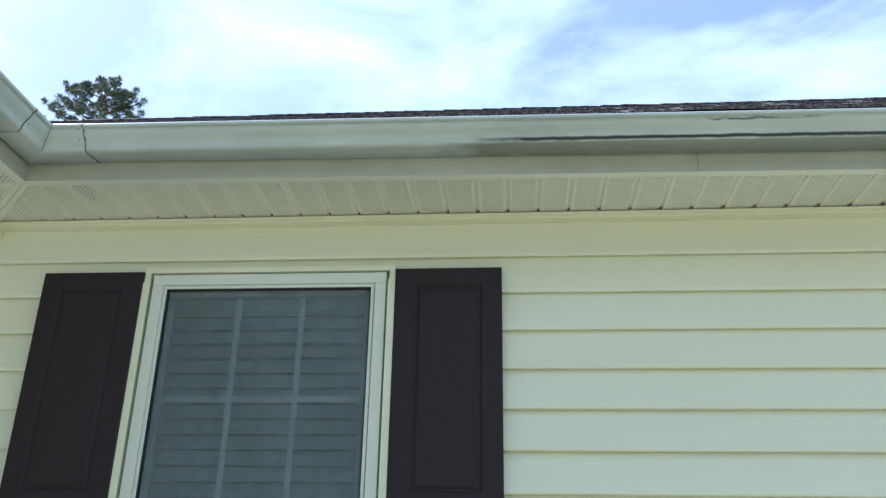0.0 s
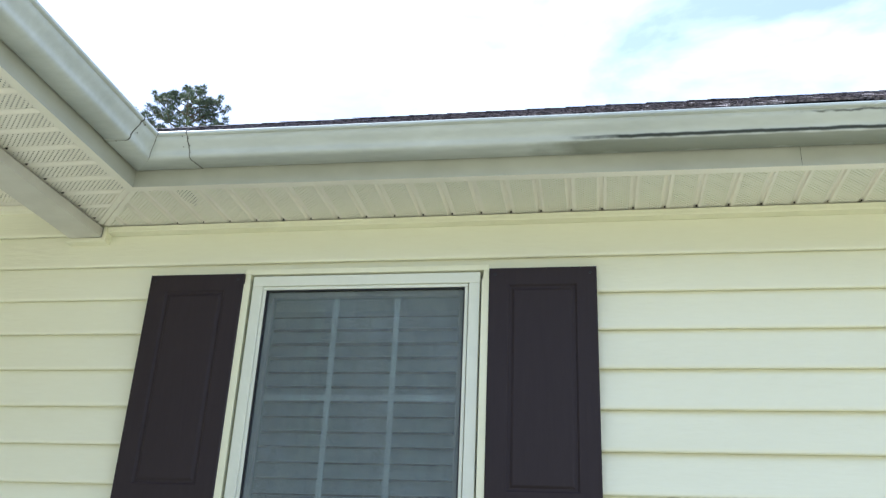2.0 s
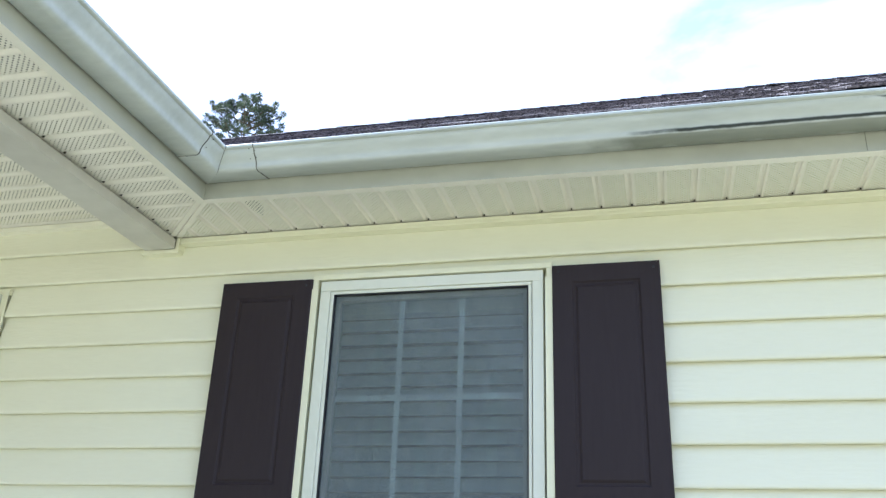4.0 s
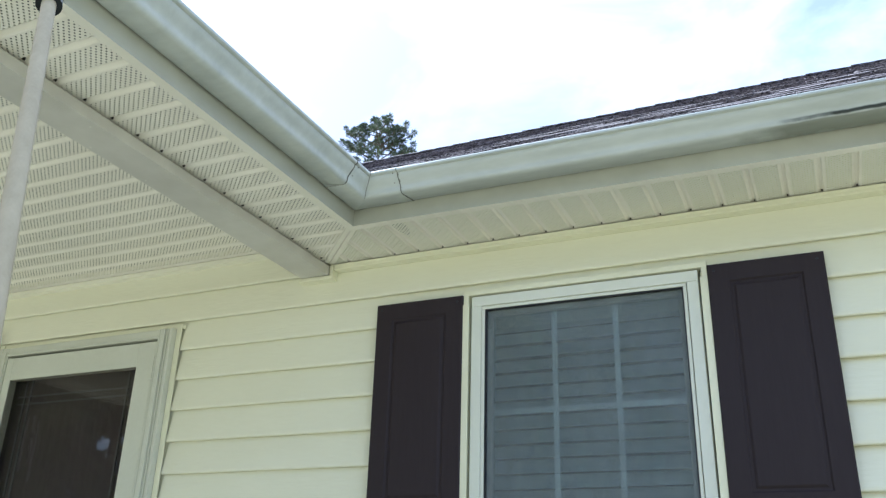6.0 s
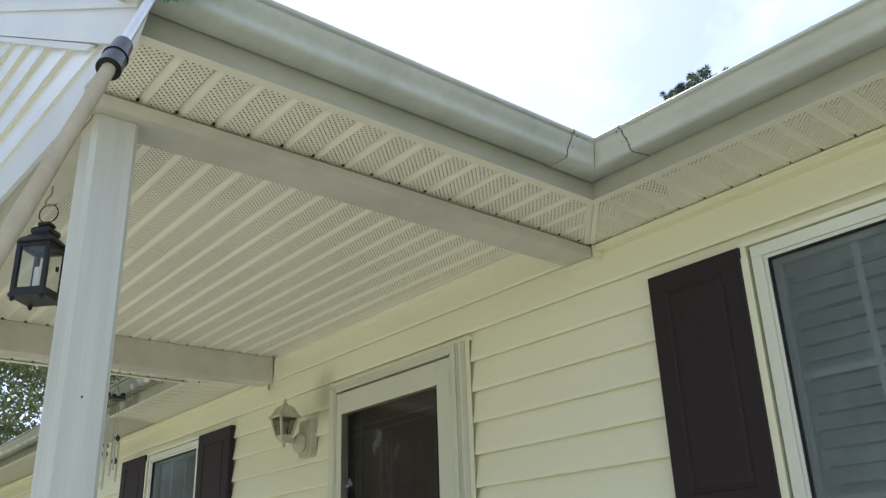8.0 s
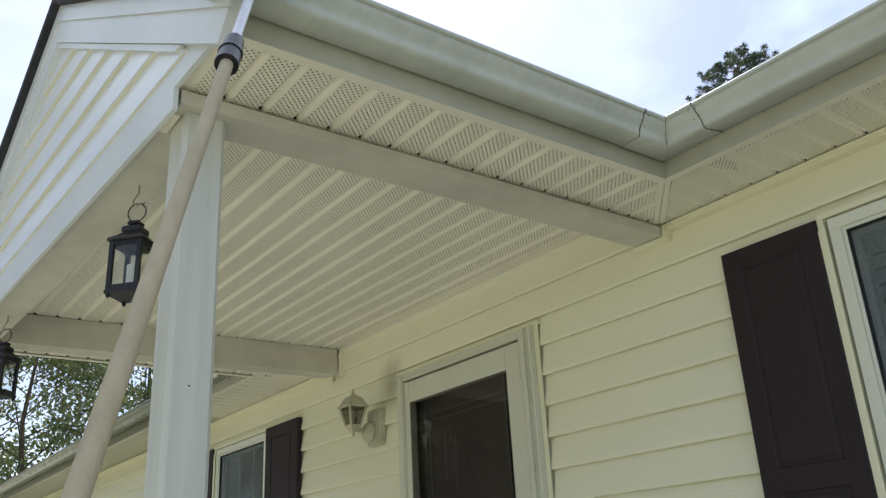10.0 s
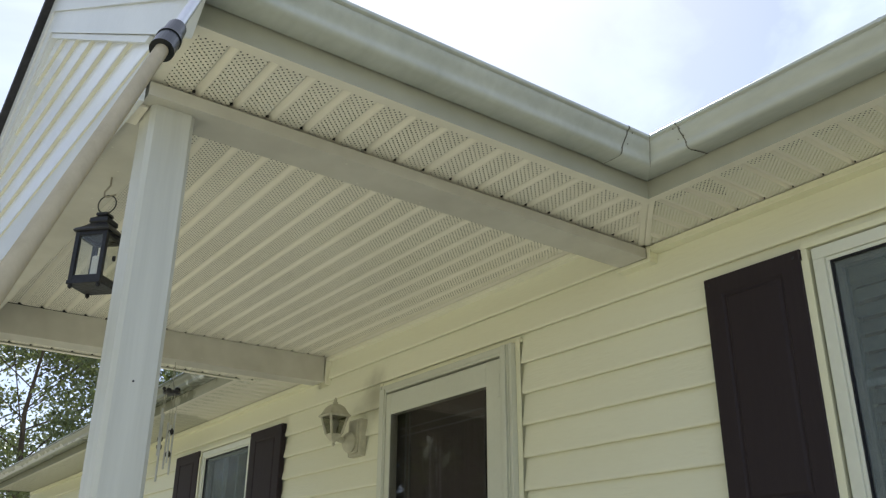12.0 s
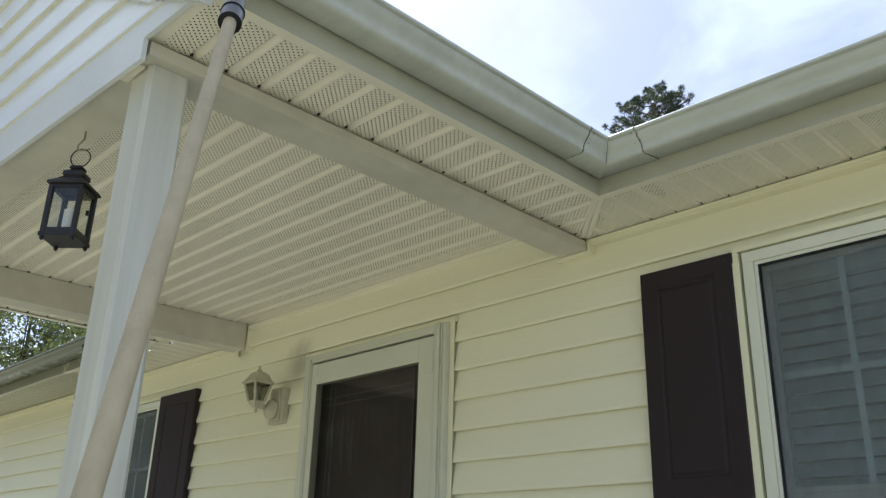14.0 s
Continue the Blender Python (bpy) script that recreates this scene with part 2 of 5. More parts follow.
def ragged_band(m, x_from, x_to, z_lo, z_hi, colour, ragged, strength=1.0, scale=9.0):
    """Adds a band of colour, such as mildew, with ragged edges, between two heights and two stations along x."""
    n, l = m.node_tree.nodes, m.node_tree.links
    b = n["Principled BSDF"]
    old = b.inputs["Base Color"].links[0].from_socket
    co, sep = n.new("ShaderNodeTexCoord"), n.new("ShaderNodeSeparateXYZ")
    l.new(co.outputs["Object"], sep.inputs[0])
    ns = n.new("ShaderNodeTexNoise")
    ns.inputs["Scale"].default_value, ns.inputs["Detail"].default_value = scale, 6.0
    l.new(co.outputs["Object"], ns.inputs["Vector"])
    off = math_node(n, l, "MULTIPLY", math_node(n, l, "SUBTRACT", ns.outputs["Fac"], 0.5), ragged)
    z = math_node(n, l, "ADD", math_node(n, l, "ADD", sep.outputs["Z"], math_node(n, l, "MULTIPLY", sep.outputs["X"], 0.009)), off)
    x = math_node(n, l, "ADD", sep.outputs["X"], math_node(n, l, "MULTIPLY", off, 30.0))
    k = None
    for v, lo, soft in ((z, z_lo, 0.002), (x, x_from, 0.08)):
        r = n.new("ShaderNodeMapRange")
        r.inputs["From Min"].default_value, r.inputs["From Max"].default_value = lo - soft, lo + soft
        l.new(v, r.inputs["Value"])
        k = r.outputs["Result"] if k is None else math_node(n, l, "MULTIPLY", k, r.outputs["Result"])
    for v, hi, soft in ((z, z_hi, 0.002), (x, x_to, 0.08)):
        r = n.new("ShaderNodeMapRange")
        r.inputs["From Min"].default_value, r.inputs["From Max"].default_value = hi + soft, hi - soft
        l.new(v, r.inputs["Value"])
        k = math_node(n, l, "MULTIPLY", k, r.outputs["Result"])
    mx = n.new("ShaderNodeMix")
    mx.data_type = "RGBA"
    mx.inputs["B"].default_value = (*colour, 1)
    l.new(math_node(n, l, "MULTIPLY", k, strength), mx.inputs["Factor"])
    l.new(old, mx.inputs["A"])
    l.new(mx.outputs["Result"], b.inputs["Base Color"])


def smudge(m, centre, size, colour, strength):
    """A soft-edged soot mark of its own shape round a place."""
    n, l = m.node_tree.nodes, m.node_tree.links
    b = n["Principled BSDF"]
    old = b.inputs["Base Color"].links[0].from_socket
    co, mp = n.new("ShaderNodeTexCoord"), n.new("ShaderNodeMapping")
    mp.vector_type = "TEXTURE"
    mp.inputs["Location"].default_value, mp.inputs["Scale"].default_value = centre, size
    l.new(co.outputs["Object"], mp.inputs["Vector"])
    ln, ns = n.new("ShaderNodeVectorMath"), n.new("ShaderNodeTexNoise")
    ln.operation = "LENGTH"
    l.new(mp.outputs["Vector"], ln.inputs[0])
    ns.inputs["Scale"].default_value, ns.inputs["Detail"].default_value = 14.0, 4.0
    l.new(co.outputs["Object"], ns.inputs["Vector"])
    r = n.new("ShaderNodeMapRange")
    r.interpolation_type = "SMOOTHSTEP"
    r.inputs["From Min"].default_value, r.inputs["From Max"].default_value = 1.15, 0.0
    l.new(math_node(n, l, "ADD", ln.outputs["Value"], math_node(n, l, "MULTIPLY", math_node(n, l, "SUBTRACT", ns.outputs["Fac"], 0.5), 0.6)), r.inputs["Value"])
    mx = n.new("ShaderNodeMix")
    mx.data_type = "RGBA"
    mx.inputs["B"].default_value = (*colour, 1)
    l.new(math_node(n, l, "MULTIPLY", r.outputs["Result"], strength), mx.inputs["Factor"])
    l.new(old, mx.inputs["A"])
    l.new(mx.outputs["Result"], b.inputs["Base Color"])


smudge(SIDING, (-3.075, 2.52, 2.43), (0.13, 0.3, 0.15), (0.22, 0.20, 0.13), 0.55)
GUTTER = mat("gutter_enamel", (0.455, 0.485, 0.47), (0.61, 0.64, 0.62), 0.26, 6.0, bump=0.05, stretch=(0.3, 1, 1))
ragged_band(GUTTER, 0.12, 9.0, 2.6455, 2.6550, (0.022, 0.026, 0.02), 0.006, 0.95, 24.0)
# Darker tone along the bottom of the main gutter.
ragged_band(GUTTER, 0.02, 9.0, 2.632, 2.6435, (0.17, 0.18, 0.14), 0.008, 0.7, 14.0)
ragged_band(GUTTER, 0.66, 0.88, 2.6845, 2.6890, (0.04, 0.045, 0.035), 0.012, 0.9, 30.0)
# Far eave: fascia and soffit go darker and greener towards the far end.
ragged_band(FASCIA, -14.0, -4.6, 2.40, 2.90, (0.17, 0.18, 0.12), 0.10, 0.75, 6.0)
for eave_mat in (SOFFIT, PERF_EAVE):
    ragged_band(eave_mat, -14.0, -4.9, 2.40, 2.90, (0.28, 0.29, 0.20), 0.05, 0.5, 3.0)
# Far gutter: grime, deepened in colour for the shade on its face.
ragged_band(GUTTER, -14.0, -3.9, 2.40, 2.90, (0.19, 0.21, 0.17), 0.10, 0.85, 7.0)
ragged_band(GUTTER, -14.0, -3.9, 2.60, 2.69, (0.10, 0.11, 0.08), 0.12, 0.6, 8.0)


def flecks(m, colour, scale=26.0, size=0.075):
    """Small paler specks, scattered in patches over the surface."""
    n, l = m.node_tree.nodes, m.node_tree.links
    b = n["Principled BSDF"]
    old = b.inputs["Base Color"].links[0].from_socket
    co, vo, ns = n.new("ShaderNodeTexCoord"), n.new("ShaderNodeTexVoronoi"), n.new("ShaderNodeTexNoise")
    vo.inputs["Scale"].default_value, ns.inputs["Scale"].default_value = scale, 5.0
    l.new(co.outputs["Object"], vo.inputs["Vector"])
    l.new(co.outputs["Object"], ns.inputs["Vector"])
    k = math_node(n, l, "MULTIPLY", math_node(n, l, "LESS_THAN", vo.outputs["Distance"], size), math_node(n, l, "GREATER_THAN", ns.outputs["Fac"], 0.56))
    mx = n.new("ShaderNodeMix")
    mx.data_type = "RGBA"
    mx.inputs["B"].default_value = (*colour, 1)
    l.new(math_node(n, l, "MULTIPLY", k, 0.6), mx.inputs["Factor"])
    l.new(old, mx.inputs["A"])
    l.new(mx.outputs["Result"], b.inputs["Base Color"])


flecks(WRAP, (0.88, 0.87, 0.80))


# ---- mesh helpers ----
def finish(bm, name, material, smooth=False):
    bmesh.ops.recalc_face_normals(bm, faces=bm.faces)
    if smooth:
        for e in bm.edges:
            e.smooth = len(e.link_faces) == 2 and e.calc_face_angle() < 0.6
    me = bpy.data.meshes.new(name)
    bm.to_mesh(me)
    bm.free()
    for m in material if isinstance(material, (list, tuple)) else (material,):
        me.materials.append(m)
    if smooth:
        for p in me.polygons:
            p.use_smooth = len(p.vertices) <= 4
    return me


def part(name, bm, material, parent=None, label="", smooth=False):
    ob = new(name, finish(bm, name, material, smooth))
    if parent is not None:
        ob.parent = parent
    if label:
        ob["label"] = label
    return ob


def thing(name, place, label, category, group="", kind=""):
    ob = new(name)
    ob.location = place
    return tagged(ob, label, category, group, kind)


def box(bm, x0, x1, y0, y1, z0, z1, bevel=0.0):
    r = bmesh.ops.create_cube(bm, size=1.0, matrix=Matrix.LocRotScale(((x0 + x1) / 2, (y0 + y1) / 2, (z0 + z1) / 2), None, (x1 - x0, y1 - y0, z1 - z0)))
    if bevel:
        edges = {e for v in r["verts"] for e in v.link_edges}
        bmesh.ops.bevel(bm, geom=list(edges), offset=bevel, segments=2, profile=0.6, affect="EDGES")
    return bm


def boxes(*dims, bevel=0.0):
    bm = bmesh.new()
    for d in dims:
        box(bm, *d, bevel=bevel)
    return bm


def sweep(bm, profile, start, end, closed=True):
    """Runs a profile of (d, z) pairs between two stations; start and end turn a pair into a place."""
    a = [bm.verts.new(start(d, z)) for d, z in profile]
    b = [bm.verts.new(end(d, z)) for d, z in profile]
    n = len(profile)
    for i in range(n if closed else n - 1):
        bm.faces.new((a[i], a[(i + 1) % n], b[(i + 1) % n], b[i]))
    if closed:
        bm.faces.new(a), bm.faces.new(b[::-1])
    return bm


def rod(bm, p, q, r0, r1=None, seg=12):
    p, q = Vector(p), Vector(q)
    d = q - p
    m = Matrix.Translation((p + q) / 2) @ d.to_track_quat("Z", "Y").to_matrix().to_4x4()
    bmesh.ops.create_cone(bm, cap_ends=True, segments=seg, radius1=r0, radius2=r0 if r1 is None else r1, depth=d.length, matrix=m)
    return bm


def tube(bm, pts, r, seg=8):
    for p, q in zip(pts, pts[1:]):
        rod(bm, p, q, r, seg=seg)
    return bm


def lathe(bm, rings, centre, seg=16, turn=0.0):
    """Stacks rings of (radius, z) round a centre."""
    cx, cy, cz = centre
    rows = [[bm.verts.new((cx + r * math.cos(turn + k * math.tau / seg), cy + r * math.sin(turn + k * math.tau / seg), cz + z)) for k in range(seg)] for r, z in rings]
    for a, b in zip(rows, rows[1:]):
        for k in range(seg):
            bm.faces.new((a[k], a[(k + 1) % seg], b[(k + 1) % seg], b[k]))
    bm.faces.new(rows[0][::-1]), bm.faces.new(rows[-1])
    return bm


# ---- plan ----
WALL = 2.542            # face of the sheathing behind the siding
FASC_Y, FASC_X = 2.236, -1.188
SOFFIT_Z, CEIL_Z = 2.612, 2.702
BEAM_R, BEAM_L = -1.434, -1.545
FAR_R, FAR_L = -3.525, -3.630
FAR_FASC = -3.880
FAR_Y = 2.175            # fascia of the far eave
LAP, LAP0 = 0.1115, 2.142
FRONT = 0.918


def sag(x):
    return -0.009 * (x + 1.0) if x > -1.3 else 0.0


# ---- ground and porch slab ----
ground = tagged(part("ground", boxes((-400, 400, -400, 400, -0.3, 0.0)), GRASS), "short green lawn in full sun in front of the house", "ground", kind="structure")
slab = tagged(part("porch_floor", boxes((-3.75, -1.32, 0.75, WALL, 0.0, 0.30), bevel=0.01), CONCRETE), "grey concrete porch slab under the gabled porch", "floor", kind="structure")

# ---- walls of the house ----
WIN = (-0.905, -0.205, 1.13, 2.432)
WIN2 = (-5.09, -4.36, 1.13, 2.425)
DOOR = (-2.985, -2.145, 0.30, 2.425)


def wall_with_openings(name, x0, x1, z0, z1, holes, y0, y1):
    bm = bmesh.new()
    xs = sorted({x0, x1, *[h[0] for h in holes], *[h[1] for h in holes]})
    for a, b in zip(xs, xs[1:]):
        h = [k for k in holes if k[0] <= a and k[1] >= b]
        if h:
            if h[0][2] > z0:
                box(bm, a, b, y0, y1, z0, h[0][2])
            box(bm, a, b, y0, y1, h[0][3], z1)
        else:
            box(bm, a, b, y0, y1, z0, z1)
    return part(name, bm, SIDING_TRIM)


wall_front = tagged(wall_with_openings("wall_front", -10.0, 4.0, 0.0, 2.75, (WIN, WIN2, DOOR), WALL, WALL + 0.14), "pale yellow vinyl lap siding on the house front", "wall", kind="structure")
for name, d in (("wall_left", (-10.14, -10.0, WALL, 9.8, 0.0, 2.75)), ("wall_right", (4.0, 4.14, WALL, 9.8, 0.0, 2.75)), ("wall_back", (-10.0, 4.0, 9.66, 9.8, 0.0, 2.75))):
    tagged(part(name, boxes(d), SIDING_TRIM), "plain pale yellow outer wall of the house", "wall", kind="structure")
tagged(part("ceiling", boxes((-10.0, 4.0, WALL + 0.14, 9.66, 2.60, 2.66)), CAVITY), "dark ceiling boards below the attic", "ceiling", kind="structure")
tagged(part("floor", boxes((-10.0, 4.0, WALL + 0.14, 9.66, 0.2, 0.3)), DARK), "dark floor inside the house", "floor", kind="structure")

# ---- eaves ----
PITCH_RIB = 0.0885


RIB_PORCH = ((0.0, 0.0, 1), (0.0635, 0.0, 0), (0.066, 0.0065, 0), (0.0705, 0.0085, 0), (0.0805, 0.0015, 0), (0.085, 0.0, 0))
RIB_EAVE = ((0.0, 0.0, 1), (0.0635, 0.0, 0), (0.0715, 0.0065, 0), (0.0790, 0.0065, 0), (0.0812, 0.0, 0))


def rib_profile(a0, a1, rib=RIB_PORCH, edge=None):
    """Soffit panel section: flat perforated strips between smooth raised grooves; each piece is (a, height, perforated)."""
    out, a = [] if edge is None else [(edge, 0.0, 0)], a0
    while a < a1:
        for da, h, flag in rib:
            if a + da < a1:
                out.append((a + da, h, flag))
        a += PITCH_RIB
    out.append((a1, 0.0, 0))
    return out


def ribbed(name, prof, lo, hi, z, label, holed=PERF):
    """Panels whose ribs run between lo(a) and hi(a); returns one mesh."""
    bm = bmesh.new()
    rows = [(bm.verts.new(lo(a, z + h)), bm.verts.new(hi(a, z + h)), f) for a, h, f in prof]
    for p, q in zip(rows, rows[1:]):
        f = bm.faces.new((p[0], q[0], q[1], p[1]))
        f.material_index = 0 if p[2] else 1
    return tagged(part(name, bm, (holed, SOFFIT)), label, "soffit", kind="structure")


ribbed("soffit_eave", rib_profile(-1.434, 3.2, RIB_EAVE), lambda a, z: (a, WALL - 0.004, z), lambda a, z: (a, max(FASC_Y + 0.012, 2.488 - (a - BEAM_R)), z), SOFFIT_Z, "off-white perforated vinyl soffit under the main eave", PERF_EAVE)
ribbed("soffit_porch", rib_profile(0.9555, 2.49, edge=0.925), lambda a, z: (BEAM_R - 0.03, a, z), lambda a, z: (min(FASC_X - 0.012, BEAM_R + max(0.0, 2.488 - a)), a, z), SOFFIT_Z - 0.002, "off-white perforated vinyl soffit under the porch eave")
ribbed("soffit_porch_far", rib_profile(0.9555, 2.485, edge=0.9), lambda a, z: (FAR_L + 0.03, a, z), lambda a, z: (FAR_FASC + 0.012 + 0.75 * max(0.0, a - FAR_Y - 0.01), a, z), SOFFIT_Z - 0.002, "off-white vinyl soffit on the far side of the porch")
ribbed("soffit_eave_far", rib_profile(-10.0, FAR_L, RIB_EAVE), lambda a, z: (a, WALL - 0.004, z), lambda a, z: (a, FAR_Y + 0.012, z), SOFFIT_Z + 0.004, "off-white vinyl soffit under the far eave, greener and darker towards its far end", PERF_EAVE)
ribbed("ceiling_porch", rib_profile(1.01, 2.525), lambda a, z: (BEAM_L + 0.04, a, z), lambda a, z: (FAR_R - 0.04, a, z), CEIL_Z, "off-white ribbed and perforated vinyl porch ceiling")

# trim along the wall, stepping down round the beams
part("trim_eave", boxes((BEAM_R + 0.015, 3.2, 2.506, WALL + 0.001, 2.5885, SOFFIT_Z - 0.0045), (BEAM_R + 0.0145, 3.2, 2.5035, 2.5058, 2.597, SOFFIT_Z - 0.0042), bevel=0.0015), SIDING_TRIM)
part("trim_beam_end", boxes((BEAM_L - 0.012, BEAM_R + 0.014, 2.5005, WALL + 0.001, 2.5555, 2.5685), (BEAM_R + 0.002, BEAM_R + 0.014, 2.5005, WALL + 0.001, 2.569, SOFFIT_Z - 0.0045), bevel=0.0015), SIDING_TRIM)
part("trim_ceiling", boxes((FAR_R + 0.002, BEAM_L - 0.002, 2.507, WALL + 0.001, CEIL_Z - 0.021, CEIL_Z - 0.003), (FAR_R + 0.001, FAR_R + 0.012, 2.505, WALL + 0.001, 2.562, CEIL_Z - 0.0215), bevel=0.0015), LIT_CHANNEL)
part("trim_eave_far", boxes((-10.0, FAR_L - 0.02, 2.506, WALL + 0.001, 2.588, SOFFIT_Z - 0.001), bevel=0.0015), SIDING_TRIM)
for ob in [o for o in scene.objects if o.name.startswith("trim_")]:
    tagged(ob, "pale yellow vinyl channel where the soffit meets the siding", "trim", kind="structure")

# open V-shaped ends of the panel grooves
def groove_gaps(name, prof, place, z, at=0.0685, size=1.0):
    bm = bmesh.new()
    starts = [a for (a, h, f), (a2, h2, f2) in zip(prof, prof[1:]) if f == 1]
    for a in starts:
        c = a + at
        tri = ((c - 0.0035 * size, 0.0), (c + 0.0045 * size, 0.0), (c + 0.001, 0.007 * size))
        lo = [bm.verts.new(place(u, v, z - 0.0009)) for u, v in tri]
        hi = [bm.verts.new(place(u, v, z + 0.004)) for u, v in tri]
        bm.faces.new(lo), bm.faces.new(hi[::-1])
        for q in range(3):
            bm.faces.new((lo[q], hi[q], hi[(q + 1) % 3], lo[(q + 1) % 3]))
    return tagged(part(name, bm, DARK), "dark open ends of the soffit grooves", "trim", kind="structure")


groove_gaps("trim_gaps_porch", rib_profile(0.9555, 2.40), lambda u, v, z: (BEAM_R + v, u, z), SOFFIT_Z - 0.002)
groove_gaps("trim_gaps_eave", rib_profile(-1.434, 3.2, RIB_EAVE)[7:], lambda u, v, z: (u, 2.5035 - v, z), SOFFIT_Z, 0.076, 0.5)
groove_gaps("trim_gaps_ceiling", rib_profile(1.01, 2.48), lambda u, v, z: (FAR_R + v - 0.05 * (2.5 - u) / 1.63, u, z), CEIL_Z)
groove_gaps("trim_gaps_far", rib_profile(0.9555, 2.2), lambda u, v, z: (FAR_FASC + 0.028 + v, u, z), SOFFIT_Z - 0.002)

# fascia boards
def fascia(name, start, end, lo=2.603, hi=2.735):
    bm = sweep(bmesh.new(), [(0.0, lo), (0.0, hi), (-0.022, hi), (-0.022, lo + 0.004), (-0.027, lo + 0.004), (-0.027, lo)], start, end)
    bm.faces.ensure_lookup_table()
    # The underside takes the paler soffit colour, as if lit from below.
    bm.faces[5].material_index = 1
    return tagged(part(name, bm, (FASCIA, SOFFIT)), "weathered off-white metal-wrapped fascia board, its face toned darker for the shade under the gutter", "fascia", kind="structure")


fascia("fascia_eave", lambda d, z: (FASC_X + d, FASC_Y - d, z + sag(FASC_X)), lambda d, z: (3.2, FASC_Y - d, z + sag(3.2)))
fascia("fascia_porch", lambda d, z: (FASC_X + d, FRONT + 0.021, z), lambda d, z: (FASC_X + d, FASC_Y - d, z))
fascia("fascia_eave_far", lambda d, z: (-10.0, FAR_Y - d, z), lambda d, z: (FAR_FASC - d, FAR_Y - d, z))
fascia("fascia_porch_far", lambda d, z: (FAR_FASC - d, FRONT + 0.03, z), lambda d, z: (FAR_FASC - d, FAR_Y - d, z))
part("trim_fascia_joint", boxes((0.642, 0.6427, FASC_Y - 0.0012, FASC_Y + 0.004, 2.590, 2.65)), SEALANT)
part("trim_soffit_mitre", sweep(bmesh.new(), [(-0.017, 2.6065), (-0.0022, 2.6065), (-0.0016, 2.6112), (0.0016, 2.6112), (0.0022, 2.6065), (0.017, 2.6065), (0.017, 2.6115), (-0.017, 2.6115)],
     lambda d, z: (BEAM_R + 0.01 + d * 0.7, 2.482 + d * 0.7, z), lambda d, z: (FASC_X - 0.006 + d * 0.7, FASC_Y + 0.006 + d * 0.7, z)), SOFFIT)
for ob in [o for o in scene.objects if o.name in ("trim_fascia_joint", "trim_soffit_mitre")]:
    tagged(ob, "off-white mitre strip and dark joint of the eave", "trim", kind="structure")

# ---- gutters ----
G_ROLL = [(0.070, 2.6462), (0.0755, 2.6468), (0.0800, 2.6487), (0.0832, 2.6518), (0.0850, 2.6558), (0.0860, 2.6610)]
G_FACE = G_ROLL + [(0.0860 + 0.0225 * k * k * (3 - 2 * k), 2.661 + 0.0375 * k) for k in [q / 10 for q in range(1, 11)]]
G_BEAD = [(0.1088, 2.7005), (0.1140, 2.7010), (0.1172, 2.7035), (0.1182, 2.7070), (0.1174, 2.7103), (0.1152, 2.7130), (0.1118, 2.7147), (0.104, 2.7150)]
G_OUT = [(0.006, 2.712), (0.006, 2.655), (0.014, 2.651)] + G_FACE + G_BEAD
G_IN = [(0.105, 2.7120), (0.107, 2.706)] + [(d - 0.0026, z + 0.0008) for d, z in reversed(G_FACE)] + [(0.014, 2.6535), (0.0085, 2.657), (0.0085, 2.712)]


def gutter(label, start, end):
    g = thing("gutter", (0, 0, 0), label, "gutter", "gutters along the eaves")
    part("trough", sweep(bmesh.new(), G_OUT + G_IN, start, end), GUTTER, g, smooth=True)
    return g


main_gutter = gutter("white metal gutter with a dark mildew streak along the main eave", lambda d, z: (FASC_X + d, FASC_Y - d, z + sag(FASC_X + d)), lambda d, z: (3.3, FASC_Y - d, z + sag(3.3)))
porch_gutter = gutter("clean white metal gutter along the porch eave", lambda d, z: (FASC_X + d, FRONT - 0.06, z), lambda d, z: (FASC_X + d, FASC_Y - d, z + sag(FASC_X + d)))
gutter("grimy white metal gutter along the far eave", lambda d, z: (-10.2, FAR_Y - d, z), lambda d, z: (FAR_FASC - d, FAR_Y - d, z))
gutter("white metal gutter on the far side of the porch", lambda d, z: (FAR_FASC - d, FRONT - 0.06, z), lambda d, z: (FAR_FASC - d, FAR_Y - d, z))

# corner piece with its lapped seams, and sealant
G_SKIN = [(d + 0.0016 * (1 if d > 0.05 else 0), z - 0.0016 * (1 if z < 2.656 else 0)) for d, z in G_OUT[1:-1]]


def skin(name, start, end, parent, material=GUTTER, label=""):
    pr = G_SKIN + [(d - 0.001, z + 0.0009) for d, z in reversed(G_SKIN)]
    return part(name, sweep(bmesh.new(), pr, start, end), material, parent, label, smooth=True)


main_corner = skin("corner_piece", lambda d, z: (FASC_X + d, FASC_Y - d, z + sag(FASC_X + d)), lambda d, z: (-0.985 + 0.08 * (0.114 - d), FASC_Y - d, z + sag(-0.98)), main_gutter)
porch_corner = skin("corner_piece", lambda d, z: (FASC_X + d, 2.042, z), lambda d, z: (FASC_X + d, FASC_Y - d, z), porch_gutter)
pr = [(d + 0.0007, z - 0.0003) for d, z in G_SKIN]
pr = pr + [(d - 0.002, z + 0.0009) for d, z in reversed(pr)]
part("seam", sweep(bmesh.new(), pr, lambda d, z: (-0.9855 + 0.08 * (0.114 - d), FASC_Y - d, z + sag(-0.98)), lambda d, z: (-0.9840 + 0.08 * (0.114 - d), FASC_Y - d, z + sag(-0.98))), SEALANT, main_gutter, "dark crack of old sealant")
